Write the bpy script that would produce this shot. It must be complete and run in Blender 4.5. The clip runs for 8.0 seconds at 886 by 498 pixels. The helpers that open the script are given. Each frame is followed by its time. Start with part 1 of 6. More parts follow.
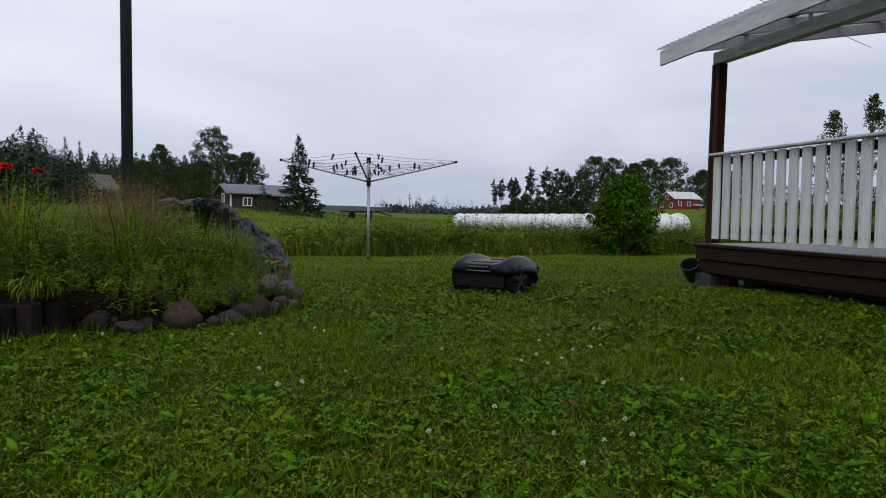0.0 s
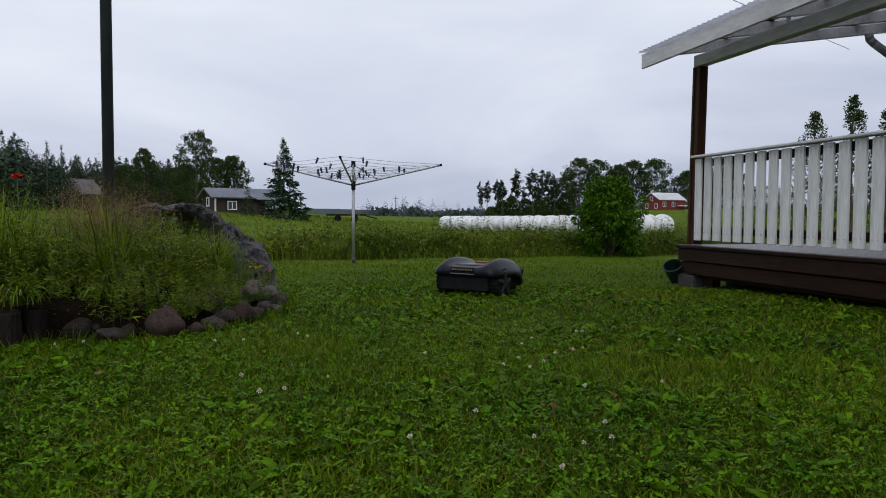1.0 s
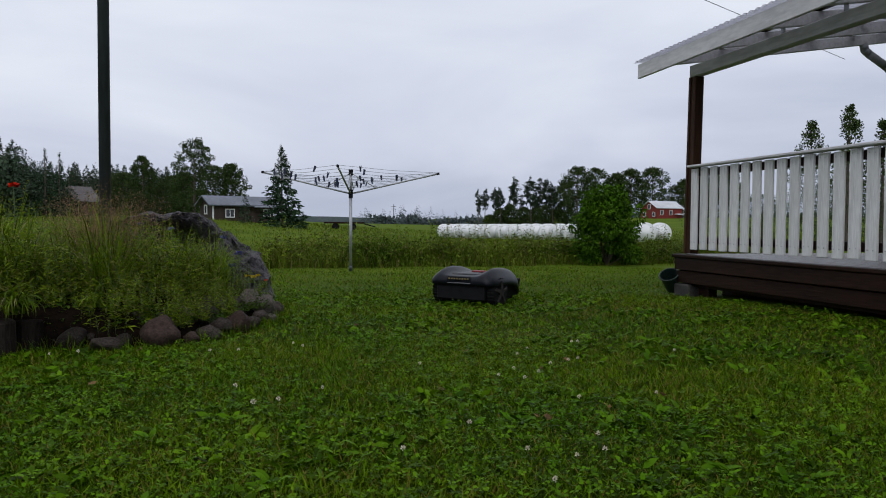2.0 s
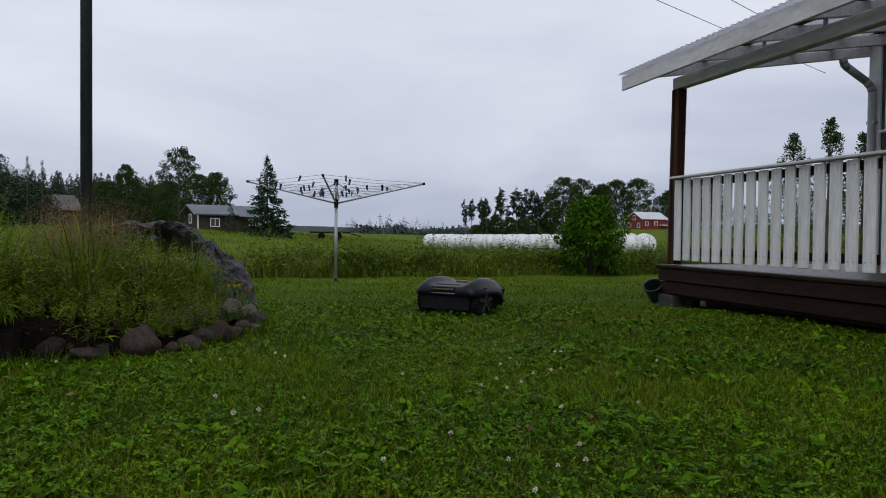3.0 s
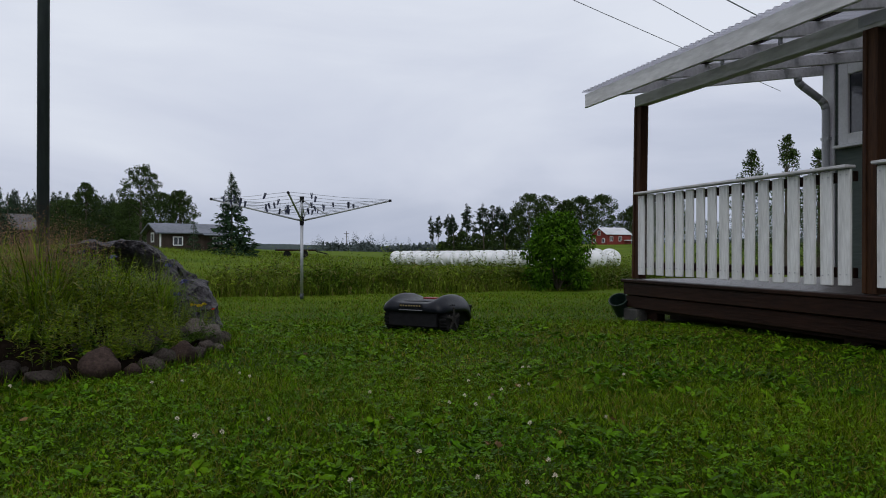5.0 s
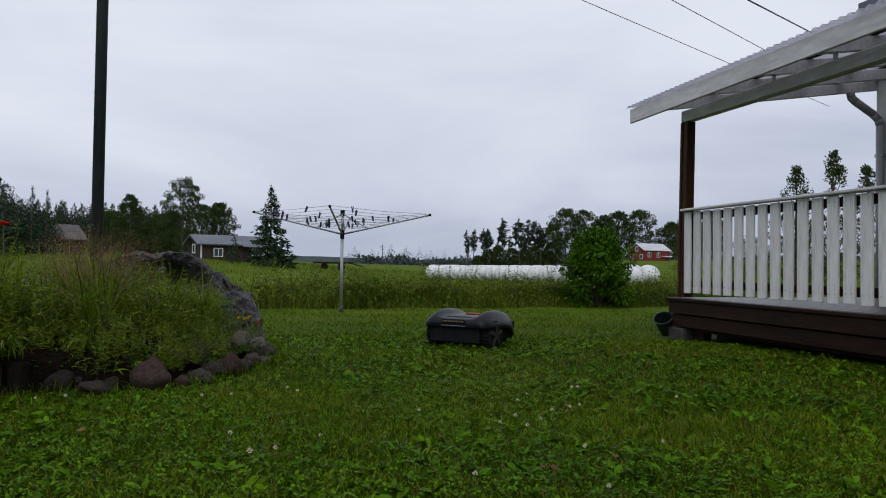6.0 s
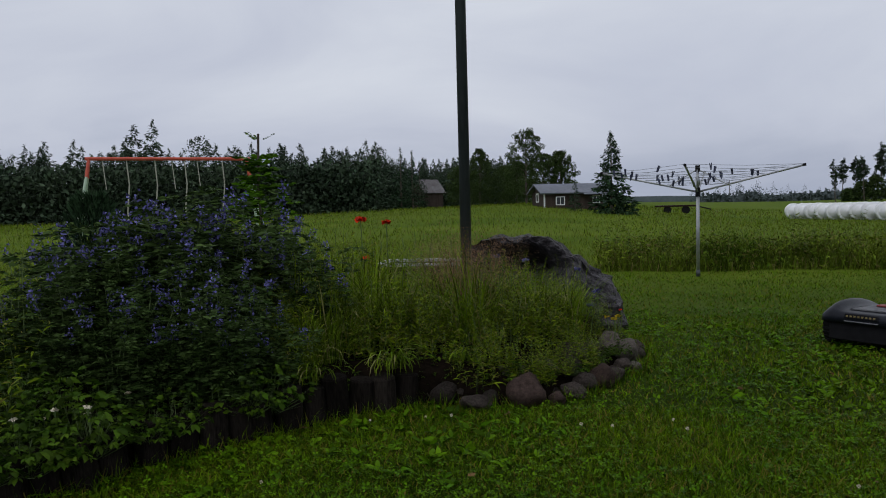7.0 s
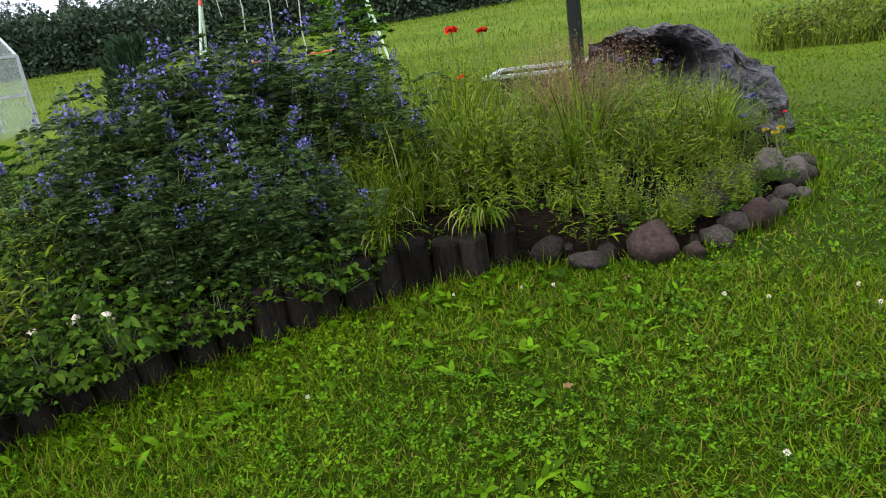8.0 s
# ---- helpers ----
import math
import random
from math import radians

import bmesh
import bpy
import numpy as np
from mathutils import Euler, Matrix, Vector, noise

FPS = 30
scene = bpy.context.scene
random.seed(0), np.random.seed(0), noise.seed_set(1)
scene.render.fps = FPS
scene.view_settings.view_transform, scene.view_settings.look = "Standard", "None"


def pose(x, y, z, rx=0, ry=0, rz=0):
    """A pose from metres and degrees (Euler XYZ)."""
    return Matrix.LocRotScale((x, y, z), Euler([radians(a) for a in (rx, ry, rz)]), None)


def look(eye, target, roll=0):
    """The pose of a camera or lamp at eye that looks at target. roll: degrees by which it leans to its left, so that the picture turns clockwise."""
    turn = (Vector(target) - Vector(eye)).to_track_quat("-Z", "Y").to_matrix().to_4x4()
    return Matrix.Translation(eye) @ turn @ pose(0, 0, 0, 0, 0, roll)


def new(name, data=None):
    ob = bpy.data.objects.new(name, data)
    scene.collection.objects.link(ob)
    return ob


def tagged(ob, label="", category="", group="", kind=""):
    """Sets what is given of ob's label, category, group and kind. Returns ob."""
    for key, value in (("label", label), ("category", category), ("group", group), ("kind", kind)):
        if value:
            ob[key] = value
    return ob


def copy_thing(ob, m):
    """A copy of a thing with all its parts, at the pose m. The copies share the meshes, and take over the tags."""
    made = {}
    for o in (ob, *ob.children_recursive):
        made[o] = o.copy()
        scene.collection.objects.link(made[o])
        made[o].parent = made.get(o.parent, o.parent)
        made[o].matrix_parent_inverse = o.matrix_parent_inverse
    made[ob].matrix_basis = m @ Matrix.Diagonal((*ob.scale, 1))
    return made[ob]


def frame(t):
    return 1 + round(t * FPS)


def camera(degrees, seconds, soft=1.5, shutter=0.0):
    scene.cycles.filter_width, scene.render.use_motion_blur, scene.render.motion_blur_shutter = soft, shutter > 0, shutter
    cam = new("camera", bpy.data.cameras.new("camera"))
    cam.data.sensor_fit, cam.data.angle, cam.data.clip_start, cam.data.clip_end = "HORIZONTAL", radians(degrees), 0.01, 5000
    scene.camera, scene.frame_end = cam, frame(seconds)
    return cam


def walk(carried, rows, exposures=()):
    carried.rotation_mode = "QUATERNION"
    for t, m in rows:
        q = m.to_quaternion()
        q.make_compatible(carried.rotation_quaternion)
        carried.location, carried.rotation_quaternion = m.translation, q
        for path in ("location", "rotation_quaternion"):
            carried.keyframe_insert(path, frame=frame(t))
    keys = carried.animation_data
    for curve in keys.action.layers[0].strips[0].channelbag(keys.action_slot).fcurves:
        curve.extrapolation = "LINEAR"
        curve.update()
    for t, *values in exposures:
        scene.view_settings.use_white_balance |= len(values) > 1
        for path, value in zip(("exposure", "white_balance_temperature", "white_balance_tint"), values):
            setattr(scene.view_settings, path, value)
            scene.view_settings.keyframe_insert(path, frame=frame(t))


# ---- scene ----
cam = camera(63.9, 8.0, 1.0)
PATH = [
    (0, (0.285, -0.384, 0.634), (0.754, 1.558, 0.532), 0.7),
    (0.5, (0.288, -0.39, 0.638), (0.766, 1.55, 0.544), 0.4),
    (1, (0.3, -0.399, 0.644), (0.806, 1.534, 0.549), 0.3),
    (2.5, (0.316, -0.406, 0.656), (0.833, 1.525, 0.599), 0.5),
    (3, (0.324, -0.407, 0.654), (0.873, 1.516, 0.61), 0.6),
    (3.5, (0.325, -0.415, 0.661), (0.888, 1.503, 0.625), 0.5),
    (4, (0.33, -0.424, 0.657), (0.966, 1.471, 0.605), 1.0),
    (4.5, (0.33, -0.429, 0.661), (0.978, 1.463, 0.639), 0.5),
    (5.8, (0.308, -0.328, 0.635), (0.906, 1.58, 0.656), -0.1),
    (6, (0.271, -0.354, 0.664), (0.813, 1.57, 0.706), 0.8),
    (6.2, (0.222, -0.307, 0.72), (0.627, 1.65, 0.794), -0.1),
    (6.5, (0.169, -0.214, 0.79), (0.302, 1.782, 0.794), -1.6),
    (6.7, (0.155, -0.139, 0.921), (0.059, 1.858, 0.865), -0.8),
    (7, (0.114, 0.048, 1.003), (-0.271, 2.007, 0.886), -1.5),
    (7.3, (0.067, 0.244, 1.059), (-0.426, 2.171, 0.856), -3.6),
    (7.5, (0.001, 0.421, 1.051), (-0.531, 2.32, 0.717), -4.4),
    (7.7, (0.036, 0.564, 1.079), (-0.508, 2.419, 0.566), -5.1),
    (7.9, (0.069, 0.745, 1.092), (-0.683, 2.499, 0.492), -8.6),
    (8, (0.155, 0.847, 1.051), (-0.623, 2.578, 0.42), -8.4),
]
walk(cam, [(t, look(eye, target, roll)) for t, eye, target, roll in PATH],
     exposures=[(0.0, 0.06), (2.5, -0.02), (4.0, -0.10), (6.0, -0.04), (6.5, -0.20), (7.0, -0.26), (7.5, -0.04), (7.7, 0.22), (7.9, 1.0), (8.0, 1.52)])

# ---- world, sun ----
SUN_EL, SUN_AZ = 48.0, 200.0
world = bpy.data.worlds.new("overcast")
scene.world = world
world.use_nodes = True
wn, wl = world.node_tree.nodes, world.node_tree.links
wn.clear()
w_out = wn.new("ShaderNodeOutputWorld")
w_bg = wn.new("ShaderNodeBackground")
w_sky = wn.new("ShaderNodeTexSky")
w_sky.sky_type, w_sky.sun_disc = "NISHITA", False
w_sky.sun_elevation, w_sky.sun_rotation = radians(SUN_EL), radians(SUN_AZ)
w_sky.air_density, w_sky.dust_density = 1.0, 4.0
w_co = wn.new("ShaderNodeTexCoord")
w_map = wn.new("ShaderNodeMapping")
w_map.inputs["Scale"].default_value = (1.0, 1.0, 3.2)
w_no = wn.new("ShaderNodeTexNoise")
w_no.inputs["Scale"].default_value, w_no.inputs["Detail"].default_value = 1.9, 7.0
w_no.inputs["Roughness"].default_value, w_no.inputs["Distortion"].default_value = 0.5, 0.5
w_sep = wn.new("ShaderNodeSeparateXYZ")
w_el = wn.new("ShaderNodeMath")
w_el.operation, w_el.use_clamp = "MULTIPLY_ADD", True
w_el.inputs[1].default_value, w_el.inputs[2].default_value = 1.75, 0.08
w_add = wn.new("ShaderNodeMath")
w_add.operation = "MULTIPLY_ADD"
w_add.inputs[1].default_value = 1.35
w_sub = wn.new("ShaderNodeMath")
w_sub.operation, w_sub.inputs[1].default_value = "SUBTRACT", 0.45
w_rmp = wn.new("ShaderNodeValToRGB")
w_rmp.color_ramp.elements[0].position, w_rmp.color_ramp.elements[0].color = 0.0, (0.40, 0.45, 0.58, 1)
w_rmp.color_ramp.elements[1].position, w_rmp.color_ramp.elements[1].color = 0.8, (0.75, 0.79, 0.88, 1)
w_mid = w_rmp.color_ramp.elements.new(0.38)
w_mid.color = (0.60, 0.64, 0.76, 1)
w_mix = wn.new("ShaderNodeMix")
w_mix.data_type, w_mix.blend_type = "RGBA", "ADD"
w_mix.inputs["Factor"].default_value = 0.006
wl.new(w_co.outputs["Generated"], w_map.inputs["Vector"])
wl.new(w_map.outputs["Vector"], w_no.inputs["Vector"])
wl.new(w_co.outputs["Generated"], w_sep.inputs["Vector"])
wl.new(w_sep.outputs["Z"], w_el.inputs[0])
wl.new(w_no.outputs["Fac"], w_sub.inputs[0])
wl.new(w_sub.outputs[0], w_add.inputs[0])
wl.new(w_el.outputs[0], w_add.inputs[2])
wl.new(w_add.outputs[0], w_rmp.inputs["Fac"])
wl.new(w_rmp.outputs["Color"], w_mix.inputs["A"])
wl.new(w_sky.outputs["Color"], w_mix.inputs["B"])
wl.new(w_mix.outputs["Result"], w_bg.inputs["Color"])
w_bg.inputs["Strength"].default_value = 1.0
wl.new(w_bg.outputs["Background"], w_out.inputs["Surface"])

sun = new("sun", bpy.data.lights.new("sun", "SUN"))
sun.data.energy, sun.data.angle, sun.data.color = 0.6, radians(35), (1.0, 0.97, 0.93)
sun.matrix_world = pose(0, 0, 30, 90 - SUN_EL, 0, 180 - SUN_AZ)


# ---- materials ----
def mat(name, c1, c2, rough=0.7, scale=8.0, bump=0.2, metal=0.0, stretch=(1, 1, 1), fine=9.0, spec=0.3,
        vary=0.0, leaf=0.0, island=False, c3=None, detail_bump=None):
    """Two colours mixed by noise at two scales, with relief; vary: light and dark by object; island: by loose piece."""
    m = bpy.data.materials.new(name)
    m.use_nodes = True
    n, l = m.node_tree.nodes, m.node_tree.links
    b = n["Principled BSDF"]
    b.inputs["Roughness"].default_value, b.inputs["Metallic"].default_value = rough, metal
    b.inputs["Specular IOR Level"].default_value = spec
    co, mp = n.new("ShaderNodeTexCoord"), n.new("ShaderNodeMapping")
    mp.inputs["Scale"].default_value = stretch
    l.new(co.outputs["Object"], mp.inputs["Vector"])
    big, small = n.new("ShaderNodeTexNoise"), n.new("ShaderNodeTexNoise")
    for t, s, d in ((big, scale, 4.0), (small, scale * fine, 6.0)):
        t.inputs["Scale"].default_value, t.inputs["Detail"].default_value = s, d
        l.new(mp.outputs["Vector"], t.inputs["Vector"])
    add = n.new("ShaderNodeMath")
    add.operation = "MULTIPLY_ADD"
    add.inputs[1].default_value = 0.5
    half = n.new("ShaderNodeMath")
    half.operation, half.inputs[1].default_value = "MULTIPLY", 0.5
    l.new(small.outputs["Fac"], add.inputs[0])
    l.new(big.outputs["Fac"], half.inputs[0])
    l.new(half.outputs[0], add.inputs[2])
    ramp = n.new("ShaderNodeValToRGB")
    ramp.color_ramp.elements[0].position, ramp.color_ramp.elements[1].position = 0.36, 0.64
    ramp.color_ramp.elements[0].color, ramp.color_ramp.elements[1].color = (*c1, 1), (*c2, 1)
    l.new(add.outputs[0], ramp.inputs["Fac"])
    col = ramp.outputs["Color"]
    if island or vary:
        hsv = n.new("ShaderNodeHueSaturation")
        rng = n.new("ShaderNodeMapRange")
        rng.inputs["To Min"].default_value, rng.inputs["To Max"].default_value = 1 - max(vary, 0.3), 1 + max(vary, 0.3)
        if island:
            rnd = n.new("ShaderNodeNewGeometry").outputs["Random Per Island"]
        else:
            rng.inputs["To Min"].default_value, rng.inputs["To Max"].default_value = 1 - vary, 1 + vary
            rnd = n.new("ShaderNodeObjectInfo").outputs["Random"]
        l.new(rnd, rng.inputs["Value"])
        l.new(rng.outputs["Result"], hsv.inputs["Value"])
        l.new(col, hsv.inputs["Color"])
        col = hsv.outputs["Color"]
        if c3:
            mul = n.new("ShaderNodeMath")
            mul.operation, mul.inputs[1].default_value = "MULTIPLY", 37.0
            fr = n.new("ShaderNodeMath")
            fr.operation = "FRACT"
            gt = n.new("ShaderNodeMath")
            gt.operation, gt.inputs[1].default_value = "GREATER_THAN", 0.88
            mx = n.new("ShaderNodeMix")
            mx.data_type = "RGBA"
            l.new(rnd, mul.inputs[0])
            l.new(mul.outputs[0], fr.inputs[0])
            l.new(fr.outputs[0], gt.inputs[0])
            l.new(gt.outputs[0], mx.inputs["Factor"])
            l.new(col, mx.inputs["A"])
            mx.inputs["B"].default_value = (*c3, 1)
            col = mx.outputs["Result"]
    l.new(col, b.inputs["Base Color"])
    if bump:
        bp = n.new("ShaderNodeBump")
        bp.inputs["Strength"].default_value, bp.inputs["Distance"].default_value = bump, 0.02 if detail_bump is None else detail_bump
        l.new(add.outputs[0], bp.inputs["Height"])
        l.new(bp.outputs["Normal"], b.inputs["Normal"])
    if leaf:
        tr, ms = n.new("ShaderNodeBsdfTranslucent"), n.new("ShaderNodeMixShader")
        ms.inputs["Fac"].default_value = leaf
        l.new(col, tr.inputs["Color"])
        l.new(b.outputs["BSDF"], ms.inputs[1])
        l.new(tr.outputs["BSDF"], ms.inputs[2])
        l.new(ms.outputs["Shader"], n["Material Output"].inputs["Surface"])
    return m


def leafy(name, c1, c2, rough=0.5, leaf=0.14, c3=None, scale=1.2, vary=0.75, spec=0.045):
    return mat(name, c1, c2, rough, scale, 0, leaf=leaf, island=True, c3=c3, vary=vary, spec=spec)


M_GRASS = leafy("grass_blade", (0.038, 0.094, 0.001), (0.098, 0.158, 0.003), c3=(0.16, 0.135, 0.025), scale=0.9)
M_DRYGRASS = leafy("dry_grass_blade", (0.115, 0.098, 0.016), (0.185, 0.145, 0.034), scale=2.0)
M_CLOVER = leafy("clover_leaf", (0.032, 0.094, 0.001), (0.078, 0.150, 0.003), scale=0.9, vary=0.7)
M_MEADOW = leafy("meadow_grass", (0.070, 0.118, 0.005), (0.114, 0.154, 0.011), c3=(0.14, 0.13, 0.035), scale=0.15)
M_WEED = leafy("tall_weed", (0.034, 0.078, 0.004), (0.150, 0.195, 0.020), c3=(0.16, 0.14, 0.045), scale=0.5)
M_STRAP = leafy("strap_leaf", (0.060, 0.124, 0.005), (0.165, 0.226, 0.014), leaf=0.30, c3=(0.24, 0.23, 0.09))
M_FEATHER = leafy("goldenrod_leaf", (0.062, 0.116, 0.004), (0.172, 0.222, 0.012), leaf=0.30, c3=(0.22, 0.21, 0.05))
M_DARKLEAF = leafy("pinnate_leaf", (0.014, 0.034, 0.006), (0.066, 0.104, 0.030))
M_BROAD = leafy("broad_leaf", (0.018, 0.048, 0.003), (0.060, 0.104, 0.008))
M_BLUE = leafy("blue_petal", (0.070, 0.068, 0.200), (0.140, 0.135, 0.330), scale=3)
M_POPPY = leafy("poppy_petal", (0.50, 0.022, 0.010), (0.62, 0.035, 0.015))
M_WHITE = leafy("white_petal", (0.50, 0.43, 0.34), (0.76, 0.70, 0.58), scale=60, vary=0.35)
M_BROWNGRASS = leafy("panicle", (0.19, 0.115, 0.068), (0.26, 0.165, 0.100))
M_YELLOW = leafy("yellow_leaf", (0.26, 0.20, 0.015), (0.34, 0.27, 0.02))
M_BUSH = leafy("bush_leaf", (0.032, 0.090, 0.004), (0.062, 0.134, 0.007), scale=2)
# Leaf tone lifted a little to carry the haze over far trees.
M_BIRCH = leafy("birch_leaf", (0.030, 0.054, 0.014), (0.056, 0.086, 0.024), scale=0.4)
M_NEEDLE = leafy("spruce_needle", (0.018, 0.040, 0.020), (0.034, 0.064, 0.028), leaf=0.08, scale=0.4)
M_PINE = leafy("pine_needle", (0.018, 0.034, 0.018), (0.034, 0.054, 0.026), leaf=0.08, scale=0.4)
# Paler and greyer than the near needles: haze painted into the leaf colour.
M_HAZEWOOD = leafy("hazy_mixed_foliage", (0.024, 0.043, 0.026), (0.054, 0.077, 0.046), leaf=0.1, scale=0.12)
M_BARK = mat("bark", (0.055, 0.045, 0.036), (0.12, 0.10, 0.08), 0.9, 3, 0.5, stretch=(1, 1, 0.3))
M_STALK = mat("green_stalk", (0.06, 0.10, 0.03), (0.10, 0.14, 0.05), 0.7, 10, 0)
M_DRY = mat("fallen_leaf", (0.10, 0.055, 0.020), (0.17, 0.105, 0.040), 0.8, 20, 0, vary=0.4)
M_ROCK = mat("boulder_rock", (0.005, 0.0042, 0.005), (0.092, 0.086, 0.095), 0.55, 4.5, 1.0, fine=8, spec=0.10, detail_bump=0.05)
M_STONE = mat("edge_stone", (0.017, 0.014, 0.012), (0.088, 0.072, 0.064), 0.75, 6, 0.8, vary=0.45, spec=0.06)
M_PINKSTONE = mat("reddish_edge_stone", (0.036, 0.026, 0.023), (0.108, 0.074, 0.063), 0.75, 6, 0.8, vary=0.2, spec=0.06)
M_PALESTONE = mat("pale_edge_stone", (0.060, 0.052, 0.046), (0.185, 0.158, 0.142), 0.75, 6, 0.8, vary=0.2, spec=0.08)
# Log wood, its colour darkened to hold the shade of overhanging plants.
M_SHADELOG = mat("edging_log", (0.005, 0.0042, 0.0036), (0.024, 0.020, 0.017), 0.9, 14, 0.8, stretch=(1, 1, 0.2), vary=0.4, spec=0.03)
# Near-black because the shade under the plants is put into the soil colour.
M_SHADESOIL = mat("soil", (0.0045, 0.0034, 0.0026), (0.0130, 0.0095, 0.0070), 0.95, 6, 0.8, spec=0.0)
M_WHITEWOOD = mat("white_paint_wood", (0.50, 0.50, 0.49), (0.72, 0.72, 0.71), 0.55, 3.0, 0.25, stretch=(3, 3, 0.35), vary=0.05)
M_GREYWOOD = mat("weathered_white_beam", (0.44, 0.43, 0.44), (0.66, 0.65, 0.66), 0.6, 1.6, 0.3, stretch=(2, 0.5, 2))
M_BROWNWOOD = mat("dark_stained_wood", (0.008, 0.0038, 0.0026), (0.025, 0.0108, 0.0066), 0.5, 2.5, 0.3, stretch=(3, 0.35, 3), spec=0.12, vary=0.12)
M_POSTWOOD = mat("brown_post_wood", (0.022, 0.010, 0.006), (0.062, 0.028, 0.012), 0.55, 3, 0.3, stretch=(4, 4, 0.3), spec=0.12)
M_DECK = mat("wet_deck_board", (0.035, 0.024, 0.020), (0.085, 0.062, 0.054), 0.35, 3, 0.2, stretch=(3, 0.4, 3), spec=0.35, vary=0.12)
M_GREENSIDING = mat("grey_green_siding", (0.055, 0.075, 0.068), (0.095, 0.118, 0.105), 0.6, 2, 0.3, stretch=(2, 0.3, 2), vary=0.08)
M_GALV = mat("galvanised_steel", (0.34, 0.35, 0.37), (0.50, 0.51, 0.53), 0.42, 12, 0.1, metal=0.85)
M_ALU = mat("brushed_aluminium", (0.30, 0.31, 0.33), (0.42, 0.43, 0.45), 0.5, 20, 0.05, metal=0.7)
M_CONCRETE = mat("concrete", (0.035, 0.034, 0.032), (0.08, 0.077, 0.072), 0.9, 8, 0.5, spec=0.08)
M_POLE = mat("dark_pole_paint", (0.030, 0.037, 0.042), (0.055, 0.066, 0.072), 0.5, 5, 0.1, stretch=(1, 1, 0.2), spec=0.4)
M_PEG = mat("peg_plastic", (0.016, 0.020, 0.045), (0.035, 0.042, 0.085), 0.5, 30, 0, vary=0.4)
M_LINE = mat("line_cord", (0.10, 0.11, 0.13), (0.18, 0.19, 0.21), 0.6, 30, 0)
M_SHELL = mat("mower_grey_shell", (0.008, 0.009, 0.013), (0.015, 0.017, 0.024), 0.34, 20, 0.05, spec=0.15)
M_SHELLTOP = mat("mower_light_grey", (0.14, 0.145, 0.16), (0.20, 0.205, 0.22), 0.4, 20, 0.05, spec=0.5)
M_BLACK = mat("black_plastic", (0.006, 0.006, 0.007), (0.014, 0.014, 0.016), 0.6, 20, 0.1, spec=0.1)
M_TYRE = mat("ribbed_rubber", (0.007, 0.007, 0.008), (0.018, 0.018, 0.018), 0.85, 30, 0.3, spec=0.08)
M_HUB = mat("grey_hub", (0.010, 0.0095, 0.009), (0.030, 0.027, 0.024), 0.8, 14, 0.1)
M_GOLD = mat("yellow_marking", (0.17, 0.13, 0.055), (0.24, 0.19, 0.08), 0.5, 40, 0)
M_RED = mat("red_button", (0.16, 0.018, 0.018), (0.22, 0.028, 0.024), 0.5, 20, 0)
M_WRAP = mat("white_bale_wrap", (0.70, 0.71, 0.74), (0.82, 0.83, 0.85), 0.32, 2.5, 0.5, spec=0.5, vary=0.06)
M_FALU = mat("red_board", (0.13, 0.020, 0.016), (0.20, 0.034, 0.026), 0.8, 3, 0.2)
M_GREYBOARD = mat("grey_barn_board", (0.024, 0.016, 0.013), (0.062, 0.044, 0.035), 0.9, 2, 0.4, stretch=(2, 2, 0.3))
M_TIN = mat("tin_roof", (0.085, 0.095, 0.12), (0.15, 0.165, 0.20), 0.55, 0.6, 0.1, spec=0.3)
M_PALETIN = mat("pale_tin_roof", (0.42, 0.43, 0.46), (0.58, 0.59, 0.62), 0.6, 0.6, 0.1)
M_PIPE = mat("grey_painted_pipe", (0.26, 0.27, 0.28), (0.36, 0.37, 0.38), 0.45, 9, 0.1)
M_RUST = mat("rusty_tin", (0.07, 0.06, 0.06), (0.15, 0.145, 0.15), 0.8, 0.9, 0.1)
M_WINDOW = mat("dark_window_glass", (0.02, 0.024, 0.03), (0.035, 0.04, 0.05), 0.08, 3, 0, spec=0.8)
M_TRIM = mat("white_trim", (0.62, 0.62, 0.63), (0.74, 0.74, 0.75), 0.5, 6, 0.1)
M_SWINGRED = mat("red_swing_paint", (0.42, 0.06, 0.035), (0.52, 0.10, 0.06), 0.5, 6, 0.1)
M_SWINGMINT = mat("mint_swing_paint", (0.30, 0.42, 0.31), (0.42, 0.52, 0.40), 0.5, 6, 0.1)
M_ROPE = mat("swing_rope", (0.26, 0.27, 0.22), (0.40, 0.40, 0.34), 0.9, 30, 0)
M_GREENPLASTIC = mat("dark_green_plastic", (0.005, 0.014, 0.011), (0.011, 0.026, 0.020), 0.35, 8, 0.1, spec=0.5)
M_BRICKBROWN = mat("brown_soil_fill", (0.16, 0.10, 0.07), (0.26, 0.17, 0.12), 0.9, 12, 0.4)
# Bluish-grey haze of the distance is mixed into this base colour.
M_HAZEHILL = mat("haze_tinted_wood", (0.052, 0.070, 0.072), (0.085, 0.105, 0.108), 1.0, 0.03, 0)

M_PLASTICPANE = bpy.data.materials.new("polycarbonate_pane")
M_PLASTICPANE.use_nodes = True
_p = M_PLASTICPANE.node_tree.nodes["Principled BSDF"]
_p.inputs["Base Color"].default_value = (0.52, 0.60, 0.55, 1)
_p.inputs["Specular IOR Level"].default_value = 0.1
_p.inputs["Roughness"].default_value, _p.inputs["Alpha"].default_value = 0.15, 0.10
M_SHEETCLEAR = bpy.data.materials.new("translucent_roof_sheet")
M_SHEETCLEAR.use_nodes = True
_n, _l = M_SHEETCLEAR.node_tree.nodes, M_SHEETCLEAR.node_tree.links
